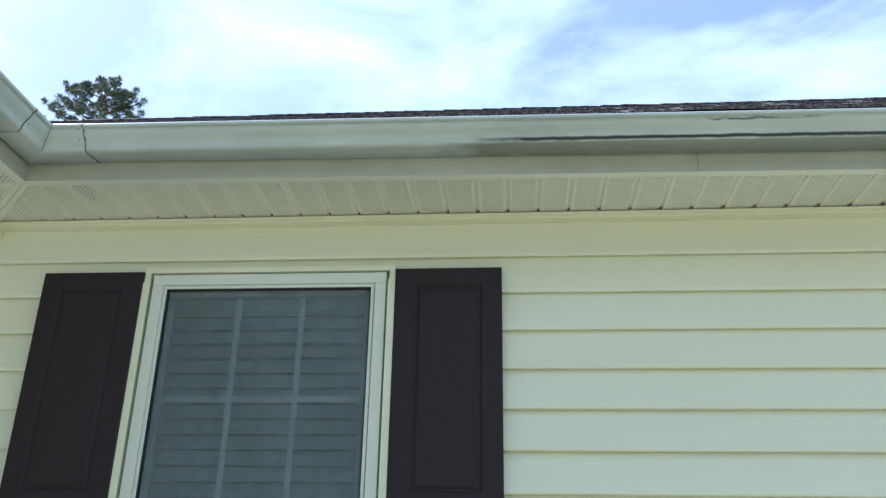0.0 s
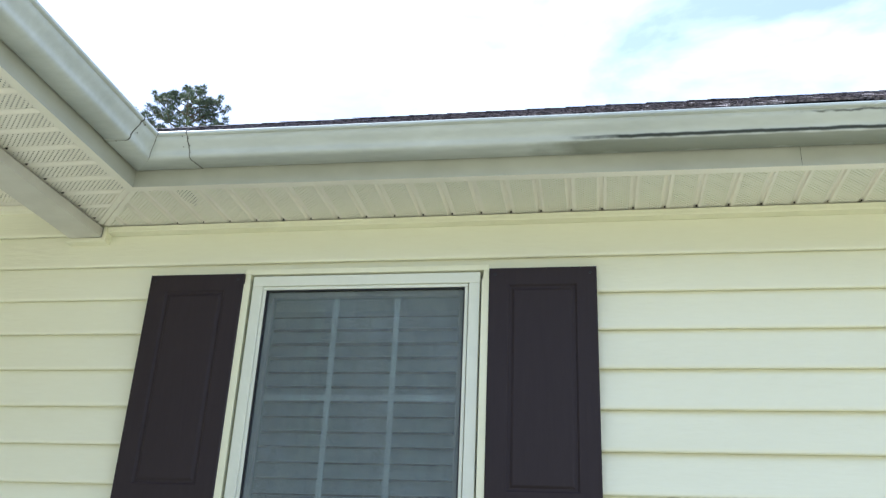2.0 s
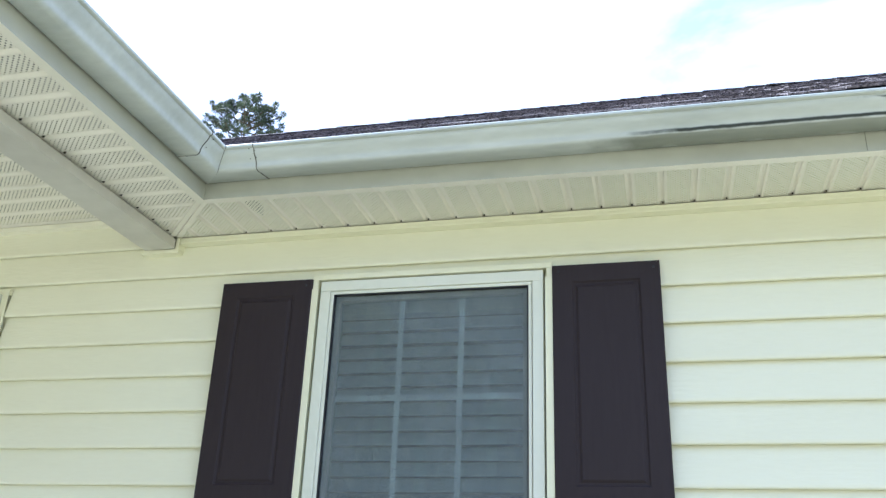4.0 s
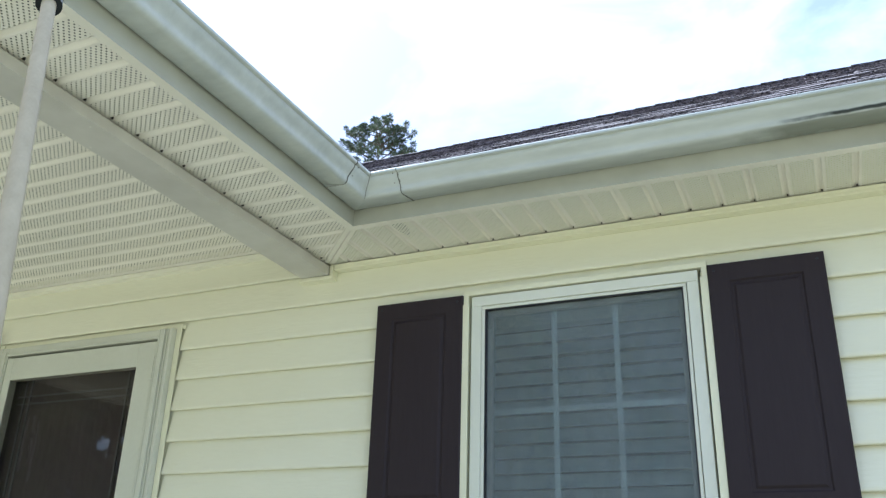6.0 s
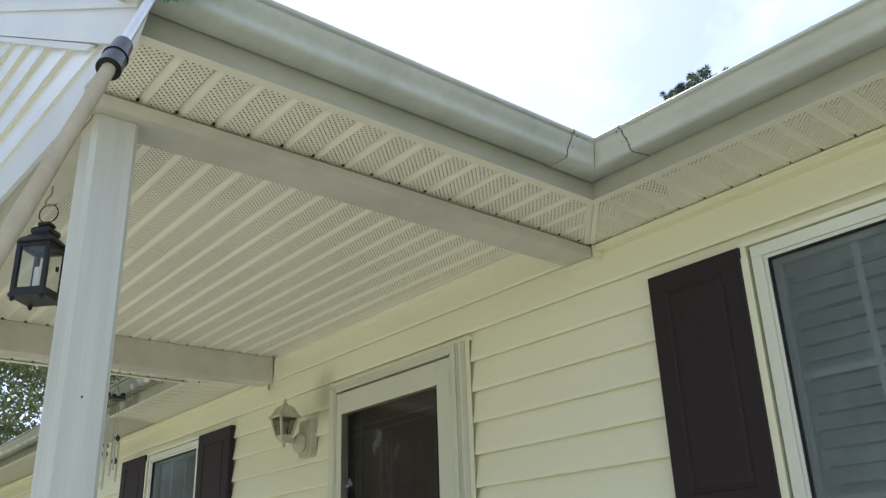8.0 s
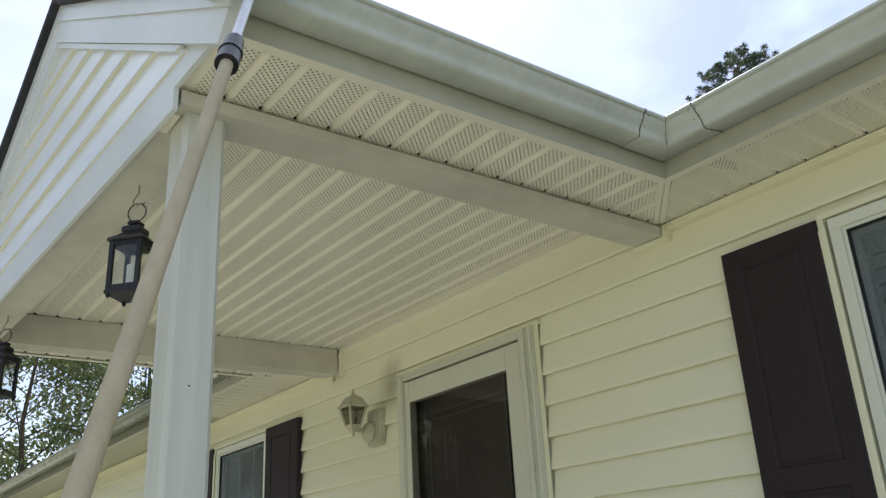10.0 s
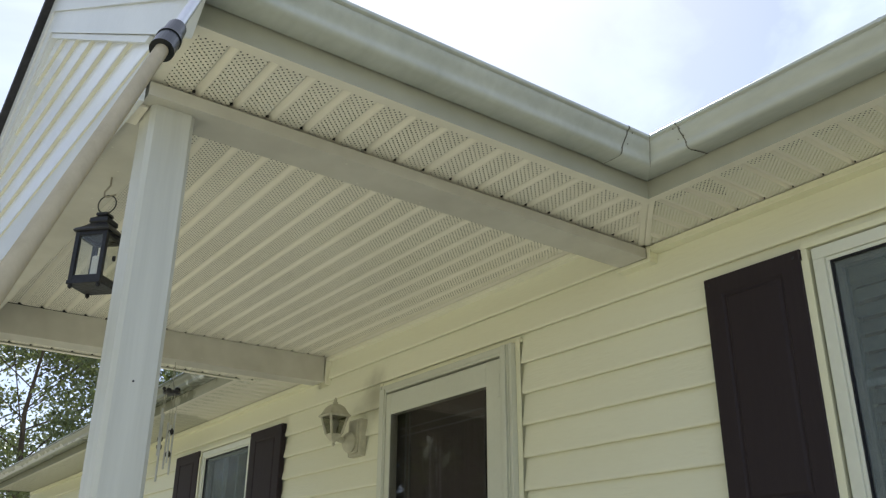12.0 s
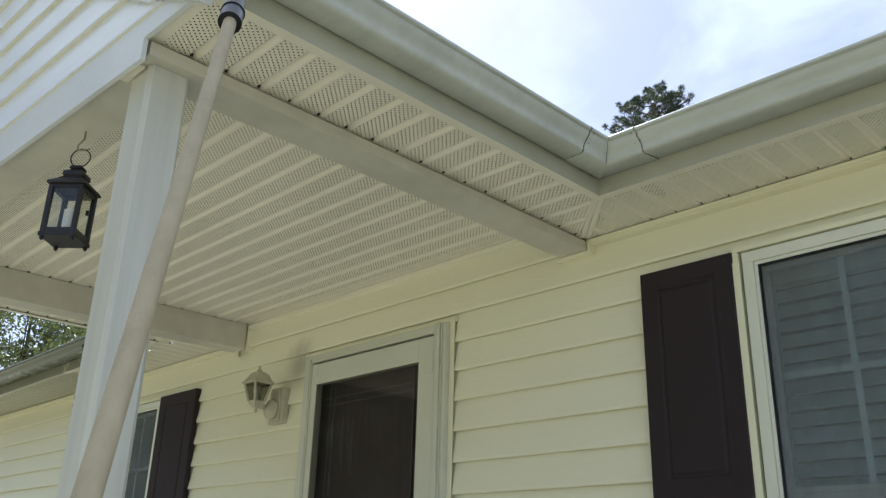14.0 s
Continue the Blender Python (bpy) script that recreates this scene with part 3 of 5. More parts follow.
part("seam", sweep(bmesh.new(), pr, lambda d, z: (FASC_X + d, 2.0385 + 0.1 * (0.114 - d), z), lambda d, z: (FASC_X + d, 2.0403 + 0.1 * (0.114 - d), z)), SEALANT, porch_gutter, "dark crack of old sealant")
part("mitre_seam", sweep(bmesh.new(), pr, lambda d, z: (FASC_X + d + 0.001, FASC_Y - d - 0.0002, z + sag(FASC_X + d)), lambda d, z: (FASC_X + d - 0.0004, FASC_Y - d - 0.0010, z + sag(FASC_X + d))), SEALANT, main_gutter, "dark mitre seam")
for d, z, dx in ((0.1125, 2.697, 0.012), (0.092, 2.675, 0.014)):
    bm = bmesh.new()
    bmesh.ops.create_icosphere(bm, subdivisions=1, radius=0.0022, matrix=Matrix.Translation((-0.985 - dx, FASC_Y - d - 0.002, z)))
    part("rivet", bm, SEALANT, main_corner)
    bm = bmesh.new()
    bmesh.ops.create_icosphere(bm, subdivisions=1, radius=0.0022, matrix=Matrix.Translation((FASC_X + d + 0.002, 2.042 + dx, z)))
    part("rivet", bm, SEALANT, porch_corner)
SMEAR = random.Random(21)


def sealant(place, parent):
    """Uneven dabs of old sealant along a lapped seam."""
    bm = bmesh.new()
    run = [Vector((d, z)) for d, z in G_SKIN if z < 2.711]
    for p, q in zip(run, run[1:]):
        for k in range(max(1, int((q - p).length / 0.0035))):
            if SMEAR.random() < 0.62:
                c = p.lerp(q, SMEAR.random())
                r = SMEAR.uniform(0.0008, 0.0019)
                m = Matrix.Translation(place(c.x, c.y, SMEAR.gauss(0, 0.0014)))
                bmesh.ops.create_icosphere(bm, subdivisions=1, radius=r, matrix=m @ Matrix.Diagonal((SMEAR.uniform(0.8, 1.9), SMEAR.uniform(0.8, 1.9), 0.9, 1)))
    part("sealant", bm, SEALANT, parent, "smeared grey-black old sealant", smooth=True)["kind"] = "stuff"


sealant(lambda d, z, o: (-0.9848 + 0.08 * (0.114 - d) + o, FASC_Y - d, z + sag(-0.98)), main_gutter)
sealant(lambda d, z, o: (FASC_X + d, 2.0394 + 0.1 * (0.114 - d) + o, z), porch_gutter)
for x in (-0.45, 0.12, 0.80, 1.5):
    part("hanger", boxes((x - 0.004, x + 0.004, FASC_Y - 0.1178, FASC_Y - 0.108, 2.701 + sag(x), 2.7115 + sag(x)), bevel=0.001), GUTTER, main_gutter)

# ---- porch beams, posts and gable ----
beam = tagged(part("porch_beam", sweep(bmesh.new(), [(BEAM_R, 2.570), (BEAM_R, SOFFIT_Z - 0.0095), (BEAM_R - 0.04, SOFFIT_Z - 0.0095), (BEAM_R - 0.04, CEIL_Z + 0.05), (BEAM_L, CEIL_Z + 0.05), (BEAM_L, 2.570)],
       lambda d, z: (d, FRONT + 0.012, z), lambda d, z: (d, 2.500, z)), WRAP), "grey-white metal-wrapped porch beam meeting the house wall", "beam", "porch beams")
tagged(part("porch_beam", sweep(bmesh.new(), [(0.0, 2.573), (0.0, CEIL_Z - 0.002), (-0.04, CEIL_Z - 0.002), (-0.045, SOFFIT_Z - 0.004), (-0.105, SOFFIT_Z - 0.004), (-0.105, 2.573)],
       lambda d, z: (FAR_R - 0.05 + d, FRONT - 0.05, z), lambda d, z: (FAR_R + d, 2.500, z)), WRAP), "grey-white metal-wrapped far porch beam meeting the house wall", "beam", "porch beams")
SKEW = 0.040


def front(x, out=0.0):
    """The gable's plane: it stands a little askew to the house."""
    return FRONT + SKEW * (x + 1.40) - out


def slab_front(bm, pts, out, thick):
    """A board in the gable's plane from its outline of (x, z)."""
    a = [bm.verts.new((x, front(x, out), z)) for x, z in pts]
    b = [bm.verts.new((x, front(x, out - thick), z)) for x, z in pts]
    n = len(pts)
    bm.faces.new(a), bm.faces.new(b[::-1])
    for i in range(n):
        bm.faces.new((a[i], b[i], b[(i + 1) % n], a[(i + 1) % n]))
    return bm


tagged(part("porch_beam", slab_front(bmesh.new(), [(BEAM_L + 0.002, 2.571), (FAR_R - 0.048, 2.571), (FAR_R - 0.048, CEIL_Z + 0.06), (BEAM_L + 0.002, CEIL_Z + 0.06)], -0.004, 0.125), WRAP), "beige metal-wrapped front beam under the porch gable", "beam", "porch beams")
APEX_X, APEX_Z, SLOPE = -2.50, 3.375, 0.583


def rake(x, drop=0.0):
    return APEX_Z + 0.10 - SLOPE * abs(x - APEX_X) - drop


gable = thing("porch_gable", (0, 0, 0), "white vinyl porch gable with lap siding, lap undersides tinted for warm bounce light and weathering", "gable")
part("skirt_board", slab_front(bmesh.new(), [(BEAM_R + 0.004, 2.546), (FAR_R - 0.16, 2.546), (FAR_R - 0.16, 2.70), (BEAM_R + 0.03, 2.70), (FASC_X + 0.02, 2.70), (FASC_X + 0.02, 2.606), (BEAM_R + 0.004, 2.600)], 0.006, 0.011), WHITE, gable)
part("rake_board", slab_front(bmesh.new(), [(FASC_X + 0.10, rake(FASC_X + 0.10, 0.0)), (FASC_X + 0.02, rake(FASC_X + 0.02, 0.145)), (APEX_X, rake(APEX_X, 0.145)), (APEX_X, rake(APEX_X))], 0.024, 0.022), WHITE, gable)
part("rake_board", slab_front(bmesh.new(), [(APEX_X - 0.001, rake(APEX_X)), (APEX_X - 0.001, rake(APEX_X, 0.145)), (2 * APEX_X - FASC_X - 0.02, rake(FASC_X + 0.02, 0.145)), (2 * APEX_X - FASC_X - 0.10, rake(FASC_X + 0.10))], 0.024, 0.022), WHITE, gable)
part("channel", slab_front(bmesh.new(), [(FASC_X - 0.19, rake(FASC_X - 0.19, 0.147)), (FASC_X - 0.22, rake(FASC_X - 0.22, 0.165)), (APEX_X, rake(APEX_X, 0.165)), (APEX_X, rake(APEX_X, 0.147))], 0.019, 0.021), WHITE, gable)
part("channel", slab_front(bmesh.new(), [(APEX_X - 0.001, rake(APEX_X, 0.147)), (APEX_X - 0.001, rake(APEX_X, 0.165)), (2 * APEX_X - FASC_X + 0.22, rake(FASC_X - 0.22, 0.165)), (2 * APEX_X - FASC_X + 0.19, rake(FASC_X - 0.19, 0.147))], 0.019, 0.021), WHITE, gable)
for k in (1, -1):
    e = APEX_X + k * (FASC_X + 0.10 - APEX_X)
    part("rake_trim", slab_front(bmesh.new(), [(e, rake(e)), (e - k * 0.02, rake(e - k * 0.02, 0.062)), (APEX_X + k * 0.0005, rake(APEX_X, 0.062)), (APEX_X + k * 0.0005, rake(APEX_X))], 0.031, 0.0068), WHITE, gable)
z = 2.655
while z < rake(APEX_X, 0.17):
    h0 = (rake(APEX_X, 0.155) - z) / SLOPE
    h1 = max(0.01, (rake(APEX_X, 0.155) - z - LAP) / SLOPE)
    bm = bmesh.new()
    rows = []
    for hw, zz, out in ((h0, z, 0.001), (h0, z, 0.0105), (h0 * 0.96 + h1 * 0.04, z + LAP * 0.04, 0.0115), (h1, z + LAP, 0.001)):
        rows.append([bm.verts.new((APEX_X + k * hw, front(APEX_X + k * hw, out), zz)) for k in (-1, 1)])
    for a, b in zip(rows, rows[1:]):
        f = bm.faces.new((a[0], a[1], b[1], b[0]))
        f.material_index = 1 if a is rows[0] else 0
    part("siding_course", bm, (SIDING_WHITE, BOUNCE_LAP), gable)
    z += LAP
part("backing", slab_front(bmesh.new(), [(FASC_X, 2.66), (2 * APEX_X - FASC_X, 2.66), (APEX_X, rake(APEX_X, 0.05))], -0.001, 0.03), CAVITY, gable)


def porch_roof():
    r = thing("porch_roof", (0, 0, 0), "dark asphalt shingle roof over the gabled porch", "roof", kind="structure")
    for k in (1, -1):
        bm = bmesh.new()
        e = FASC_X + 0.04 if k > 0 else FAR_FASC - 0.012
        pts = [(e, rake(e, -0.002)), (APEX_X, rake(APEX_X, -0.002)), (APEX_X, rake(APEX_X, -0.04)), (e, rake(e, -0.03))]
        sweep(bm, pts, lambda d, z: (d, front(d, 0.055), z), lambda d, z: (d, 3.9, z))
        part("slope", bm, ROOF_EDGE, r)
    return r


porch_roof()

post_x, post_y = -1.512, 0.998
post = thing("porch_post", (post_x, post_y, 0.30), "white vinyl-sleeved square porch post under the beam", "post", "porch posts")
bm = bmesh.new()
for hw, z0, z1 in ((0.0487, 0.0, 2.2695),):
    box(bm, -hw, hw, -hw, hw, z0, z1)
edges = [e for e in bm.edges if abs(e.verts[0].co.z - e.verts[1].co.z) > 1]
bmesh.ops.bevel(bm, geom=edges, offset=0.010, segments=1, affect="EDGES")
part("sleeve", bm, POST, post)
part("bracket", boxes((-0.058, 0.030, -0.078, -0.0515, 2.2625, 2.2690), bevel=0.0015), SOFFIT, post, "small cream metal bracket")
part("nail", rod(bmesh.new(), (0.0480, -0.004, 1.660), (0.0505, -0.004, 1.660), 0.0021, seg=8), BLACK, post, "small dark nail head")
part("base_trim", boxes((-0.065, 0.065, -0.065, 0.065, 0.0, 0.06), bevel=0.006), WHITE, post)
copy_thing(post, pose(FAR_R - 0.10, 0.93, 0.30))

# ---- main roof ----
EAVE_Y, EAVE_Z, RIDGE_Y, RIDGE_Z = 2.165, 2.7230, 5.9, 5.090
PITCH = (RIDGE_Z - EAVE_Z) / (RIDGE_Y - EAVE_Y)
roof = thing("roof_main", (0, 0, 0), "brown-grey asphalt shingle roof of the house", "roof", kind="structure")
DECK = [(EAVE_Y + 0.01, EAVE_Z - 0.012), (RIDGE_Y, RIDGE_Z - 0.012), (2 * RIDGE_Y - EAVE_Y, EAVE_Z - 0.012), (2 * RIDGE_Y - EAVE_Y, EAVE_Z - 0.04), (RIDGE_Y, RIDGE_Z - 0.04), (EAVE_Y + 0.01, EAVE_Z - 0.04)]
PORCH_DECK = [(2.62, EAVE_Z + 0.455 * PITCH - 0.012), *DECK[1:5], (2.62, EAVE_Z + 0.455 * PITCH - 0.04)]
for x0, x1, pr in ((-10.4, FAR_FASC, DECK), (FAR_FASC, FASC_X, PORCH_DECK), (FASC_X, 4.4, DECK)):
    part("deck", sweep(bmesh.new(), pr, lambda d, z: (x0, d, z), lambda d, z: (x1, d, z)), ROOF, roof)

# ---- shutters ----
def shutter(name, x0, x1, label):
    """A raised-panel shutter, hung flat on the siding."""
    s = thing(name, ((x0 + x1) / 2, 2.5125, 1.13), label, "shutter", "window shutters")
    w, h, y0, y1 = (x1 - x0) / 2, 1.304, -0.0145, 0.0155
    b = 0.056 * (x1 - x0) / 0.305
    wells = ((0.075, 0.618), (0.677, h - 0.052))
    bm = bmesh.new()

    def rect(d, y, z0, z1):
        return [bm.verts.new((sx * (w - d), y, z)) for sx, z in ((-1, z0 + d), (1, z0 + d), (1, z1 - d), (-1, z1 - d))]

    def strip(p, q):
        for i in range(4):
            bm.faces.new((p[i], p[(i + 1) % 4], q[(i + 1) % 4], q[i]))

    # moulded front: softened outer edge, flat border, and two wells with a sloping edge
    strip(rect(0.0, y1, 0.0, h), rect(0.0, y0 + 0.003, 0.0, h))
    strip(rect(0.0, y0 + 0.003, 0.0, h), rect(0.003, y0, 0.0, h))
    xs = (-w + 0.003, -w + b, w - b, w - 0.003)
    zs = (0.003, wells[0][0], wells[0][1], wells[1][0], wells[1][1], h - 0.003)
    grid = [[bm.verts.new((x, y0, z)) for x in xs] for z in zs]
    for j in range(5):
        for i in range(3):
            if not (i == 1 and j in (1, 3)):
                bm.faces.new((grid[j][i], grid[j][i + 1], grid[j + 1][i + 1], grid[j + 1][i]))
    for z0, z1 in wells:
        rim = [(-w + b, z0), (w - b, z0), (w - b, z1), (-w + b, z1)]
        inn = [(-w + b + 0.005, z0 + 0.005), (w - b - 0.005, z0 + 0.005), (w - b - 0.005, z1 - 0.005), (-w + b + 0.005, z1 - 0.005)]
        strip([bm.verts.new((x, y0, z)) for x, z in rim], [bm.verts.new((x, y0 + 0.0045, z)) for x, z in inn])
    bmesh.ops.remove_doubles(bm, verts=bm.verts, dist=0.0002)
    face = part("front", bm, SHUTTER, s)
    for z0, z1 in wells:
        bm = bmesh.new()
        rings = []
        for d, y in ((0.0045, y0 + 0.0047), (0.011, y0 + 0.0047), (0.0165, y0 + 0.0012), (0.019, y0 + 0.0004)):
            rings.append([bm.verts.new((sx * (w - b - d), y, z)) for sx, z in ((-1, z0 + d), (1, z0 + d), (1, z1 - d), (-1, z1 - d))])
        for p, q in zip(rings, rings[1:]):
            strip(p, q)
        bm.faces.new(rings[-1])
        part("panel", bm, SHUTTER, s)
    for sx in (-1, 1):
        for z in (0.10, h - 0.02):
            part("screw", rod(bmesh.new(), (sx * (w - 0.018), y0 - 0.0016, z), (sx * (w - 0.018), y0 + 0.002, z), 0.004, seg=8), BLACK, face)
    return s


shutter("window_shutter", -1.233, -0.928, "dark brown raised-panel vinyl shutter beside the window")
shutter("window_shutter", -0.179, 0.126, "dark brown raised-panel vinyl shutter beside the window")
shutter("window_shutter", -4.345, -3.955, "dark brown vinyl shutter beside the far window")
shutter("window_shutter", -5.515, -5.115, "dark brown vinyl shutter beside the far window")


# ---- windows ----
def ring(bm, x0, x1, z0, z1, w, y0, y1, bevel=0.0):
    """A rectangular frame of four butted bars."""
    box(bm, x0, x1, y0, y1, z1 - w, z1, bevel)
    box(bm, x0, x1, y0, y1, z0, z0 + w, bevel)
    box(bm, x0, x0 + w, y0 + 0.0003, y1, z0 + w, z1 - w, bevel)
    box(bm, x1 - w, x1, y0 + 0.0003, y1, z0 + w, z1 - w, bevel)
    return bm


def window(name, x0, x1, z0, z1, mid, label):
    w = thing(name, (0, 0, 0), label, "window", kind="structure")
    part("channel", ring(bmesh.new(), x0 - 0.022, x1 + 0.025, z0 - 0.022, z1 + 0.017, 0.0165, 2.507, WALL, 0.0015), SIDING_TRIM, w, "cream siding channel")
    part("channel_lip", boxes((x0 - 0.0225, x0 - 0.002, 2.5035, 2.5051, z0 - 0.02, z1 - 0.03), (x1 + 0.0045, x1 + 0.0255, 2.5035, 2.5051, z0 - 0.02, z1 - 0.03)), SIDING_TRIM, w)
    fr = part("window_frame", ring(bmesh.new(), x0 + 0.004, x1 - 0.002, z0 + 0.003, z1 - 0.0045, 0.0318, 2.511, 2.60, 0.002), TRIM, w)
    part("bead", ring(bmesh.new(), x0 + 0.0362, x1 - 0.0362, z0 + 0.0362, z1 - 0.0367, 0.010, 2.517, 2.59, 0.002), TRIM, fr)
    part("gasket", ring(bmesh.new(), x0 + 0.0464, x1 - 0.0464, z0 + 0.0464, z1 - 0.0464, 0.0035, 2.5195, 2.58), BLACK, fr)
    gx0, gx1, gz0, gz1 = x0 + 0.0464, x1 - 0.0464, z0 + 0.0464, z1 - 0.0464
    up = part("upper_sash", ring(bmesh.new(), gx0, gx1, mid, gz1, 0.019, 2.536, 2.566, 0.002), SASH, w)
    lo = part("lower_sash", ring(bmesh.new(), gx0, gx1, gz0, mid + 0.036, 0.034, 2.568, 2.594, 0.002), SASH, w)
    part("meeting_rail", boxes((gx0 + 0.019, gx1 - 0.019, 2.534, 2.5665, mid + 0.0185, mid + 0.034), bevel=0.002), SASH, up)
    pane = part("pane", boxes((gx0 + 0.0185, gx1 - 0.0185, 2.548, 2.551, mid + 0.034, gz1 - 0.0185)), GLASS, up)
    pane.visible_shadow = False
    pane = part("pane", boxes((gx0 + 0.033, gx1 - 0.033, 2.579, 2.582, gz0 + 0.033, mid + 0.003)), GLASS, lo)
    pane.visible_shadow = False
    cloth = part("insect_screen", boxes((gx0 + 0.004, gx1 - 0.004, 2.5305, 2.5312, gz0 + 0.004, gz1 - 0.004)), SCREEN, w, "fine grey insect screen")
    cloth.visible_shadow = False
    for k in (1, 2):
        gx = gx0 + (gx1 - gx0) * k / 3 + (0.010 if k == 1 else -0.004)
        part("muntin", boxes((gx - 0.0085, gx + 0.0085, 2.5535, 2.558, mid + 0.034, gz1 - 0.019), bevel=0.0015), MUNTIN, up)
        part("muntin", boxes((gx - 0.0085, gx + 0.0085, 2.584, 2.588, gz0 + 0.034, mid + 0.002), bevel=0.0015), MUNTIN, lo)
    zc = (mid + gz1) / 2 + 0.004
    part("muntin", boxes((gx0 + 0.019, gx1 - 0.019, 2.5525, 2.5595, zc - 0.0085, zc + 0.0085), bevel=0.0015), MUNTIN, up)
    part("window_sill", boxes((x0 - 0.02, x1 + 0.02, 2.488, 2.535, z0 - 0.05, z0 - 0.023), bevel=0.003), TRIM, w)
    part("jamb", ring(bmesh.new(), x0 - 0.001, x1 + 0.001, z0 - 0.001, z1 + 0.001, 0.02, 2.601, WALL + 0.139), TRIM, w)
    return w


SASH = mat("sash_vinyl", (0.30, 0.34, 0.34), (0.38, 0.42, 0.42), 0.45, 5.0)
MUNTIN = mat("muntin_vinyl", (0.72, 0.76, 0.77), (0.80, 0.84, 0.85), 0.4, 5.0)
window("window_1", *WIN, 1.738, "white vinyl double-hung window with grilles and closed blinds behind")
window("window_2", *WIN2, 1.738, "white vinyl double-hung window with dark glass")


def blind(x0, x1, z0, z1, y, label):
    """A closed slatted blind on its headrail."""
    bl = thing("window_blind", (0, 0, 0), label, "blind", "window blinds")
    part("headrail", boxes((x0, x1, y - 0.025, y + 0.025, z1, z1 + 0.045), bevel=0.003), BLIND, bl)
    w = (x1 - x0) / 2
    bm = bmesh.new()
    sec = [(-0.025, 0.0), (-0.012, 0.0022), (0.0, 0.003), (0.012, 0.0022), (0.025, 0.0), (0.025, -0.0025), (0.0, 0.0005), (-0.025, -0.0025)]
    sweep(bm, sec, lambda d, z: (-w, d * 0.58 + z * 0.81, d * 0.81 - z * 0.58), lambda d, z: (w, d * 0.58 + z * 0.81, d * 0.81 - z * 0.58))
    me = finish(bm, "slat", BLIND)
    z = z1 - 0.03
    while z > z0:
        s = new("slat", me)
        s.parent = bl
        s.location = ((x0 + x1) / 2, y + random.uniform(-0.001, 0.001), z)
        s.rotation_euler = (random.uniform(-0.05, 0.05), random.uniform(-0.004, 0.004), 0)
        z -= 0.0445
    return bl


blind(-0.885, -0.225, 1.16, 2.345, 2.635, "closed pale grey horizontal blind behind the window")

# ---- door ----
door_trim = thing("trim_door", (0, 0, 0), "cream brick-mould casing round the front door", "trim", kind="structure")
part("channel_lip", boxes((-2.0905, -2.066, 2.5185, 2.5199, 0.30, 2.466), bevel=0.0005), SIDING_TRIM, door_trim, "cream lip over the ends of the siding")
part("channel", boxes((-3.014, -2.992, 2.516, WALL, 0.30, 2.466), (-2.9918, -2.0662, 2.5203, WALL, 2.448, 2.466), bevel=0.0015), SIDING_TRIM, door_trim)
part("casing", boxes((-2.1585, -2.0920, 2.503, WALL + 0.03, 0.30, 2.4475)), DOOR_TRIM, door_trim)
for x0, x1, y0 in ((-2.1580, -2.1510, 2.4985), (-2.1450, -2.1240, 2.4935), (-2.1190, -2.1130, 2.4985), (-2.1050, -2.0925, 2.4970)):
    part("moulding", boxes((x0, x1, y0, 2.5032, 0.30, 2.4465), bevel=0.0015), DOOR_TRIM, door_trim)
part("casing", boxes((-2.9885, -2.9445, 2.503, WALL + 0.03, 0.30, 2.4475), (-2.9825, -2.9505, 2.4965, 2.5035, 0.30, 2.430), (-2.9885, -2.9765, 2.4985, 2.5035, 0.30, 2.4474)), DOOR_TRIM, door_trim)
part("casing", boxes((-2.944, -2.159, 2.503, WALL + 0.03, 2.414, 2.4473), (-2.944, -2.159, 2.4985, 2.5032, 2.418, 2.424), bevel=0.002), DOOR_TRIM, door_trim)
storm = thing("storm_door", (-2.553, 2.505, 0.31), "closed white storm door with one dark glass pane", "door")
SX0, SX1, SZ1 = -2.941, -2.164, 2.4045
for x0, x1 in ((SX0, -2.905), (-2.247, SX1)):
    stile = part("stile", boxes((x0 + 2.553, x1 + 2.553, 0.0, 0.036, 0.0, SZ1 - 0.31), bevel=0.003), DOOR_TRIM, storm)
part("rail", boxes((-2.9048 + 2.553, -2.2472 + 2.553, 0.0006, 0.036, 2.3135 - 0.31, SZ1 - 0.31), bevel=0.003), DOOR_TRIM, storm)
part("rail", boxes((-2.9048 + 2.553, -2.2472 + 2.553, 0.0006, 0.036, 0.0, 0.22), bevel=0.003), DOOR_TRIM, storm)
pane = part("pane", boxes((-2.9045 + 2.553, -2.2475 + 2.553, 0.004, 0.008, 0.2205, 2.313 - 0.31)), DGLASS, storm, "dark reflecting glass")
pane.visible_shadow = False
for z in (2.26, 1.35, 0.6):
    part("hinge", boxes((SX1 - 0.012 + 2.553, SX1 + 0.0035 + 2.553, -0.006, 0.002, z - 0.31, z + 0.085 - 0.31), bevel=0.0015), DOOR_TRIM, stile)
part("weatherstrip", boxes((-2.1638, -2.1588, 2.514, 2.55, 0.31, 2.4135), (-2.9442, -2.9412, 2.514, 2.55, 0.31, 2.4135), (-2.941, -2.164, 2.516, 2.55, 2.4048, 2.4138)), BLACK, storm, "black weather strip")
entry = thing("door_1", (-2.553, 2.570, 0.31), "dark closed entry door with pale strips behind the storm door", "door", kind="structure")
DOORWOOD = mat("dark_door", (0.12, 0.105, 0.112), (0.16, 0.142, 0.15), 0.5, 8.0, stretch=(6, 1, 0.4), bump=0.2)
CAME = mat("door_came", (0.17, 0.18, 0.19), (0.25, 0.26, 0.27), 0.45, 9.0)
part("slab", boxes((-0.42, 0.42, 0.0, 0.04, 0.0, 2.11), bevel=0.003), DOORWOOD, entry)
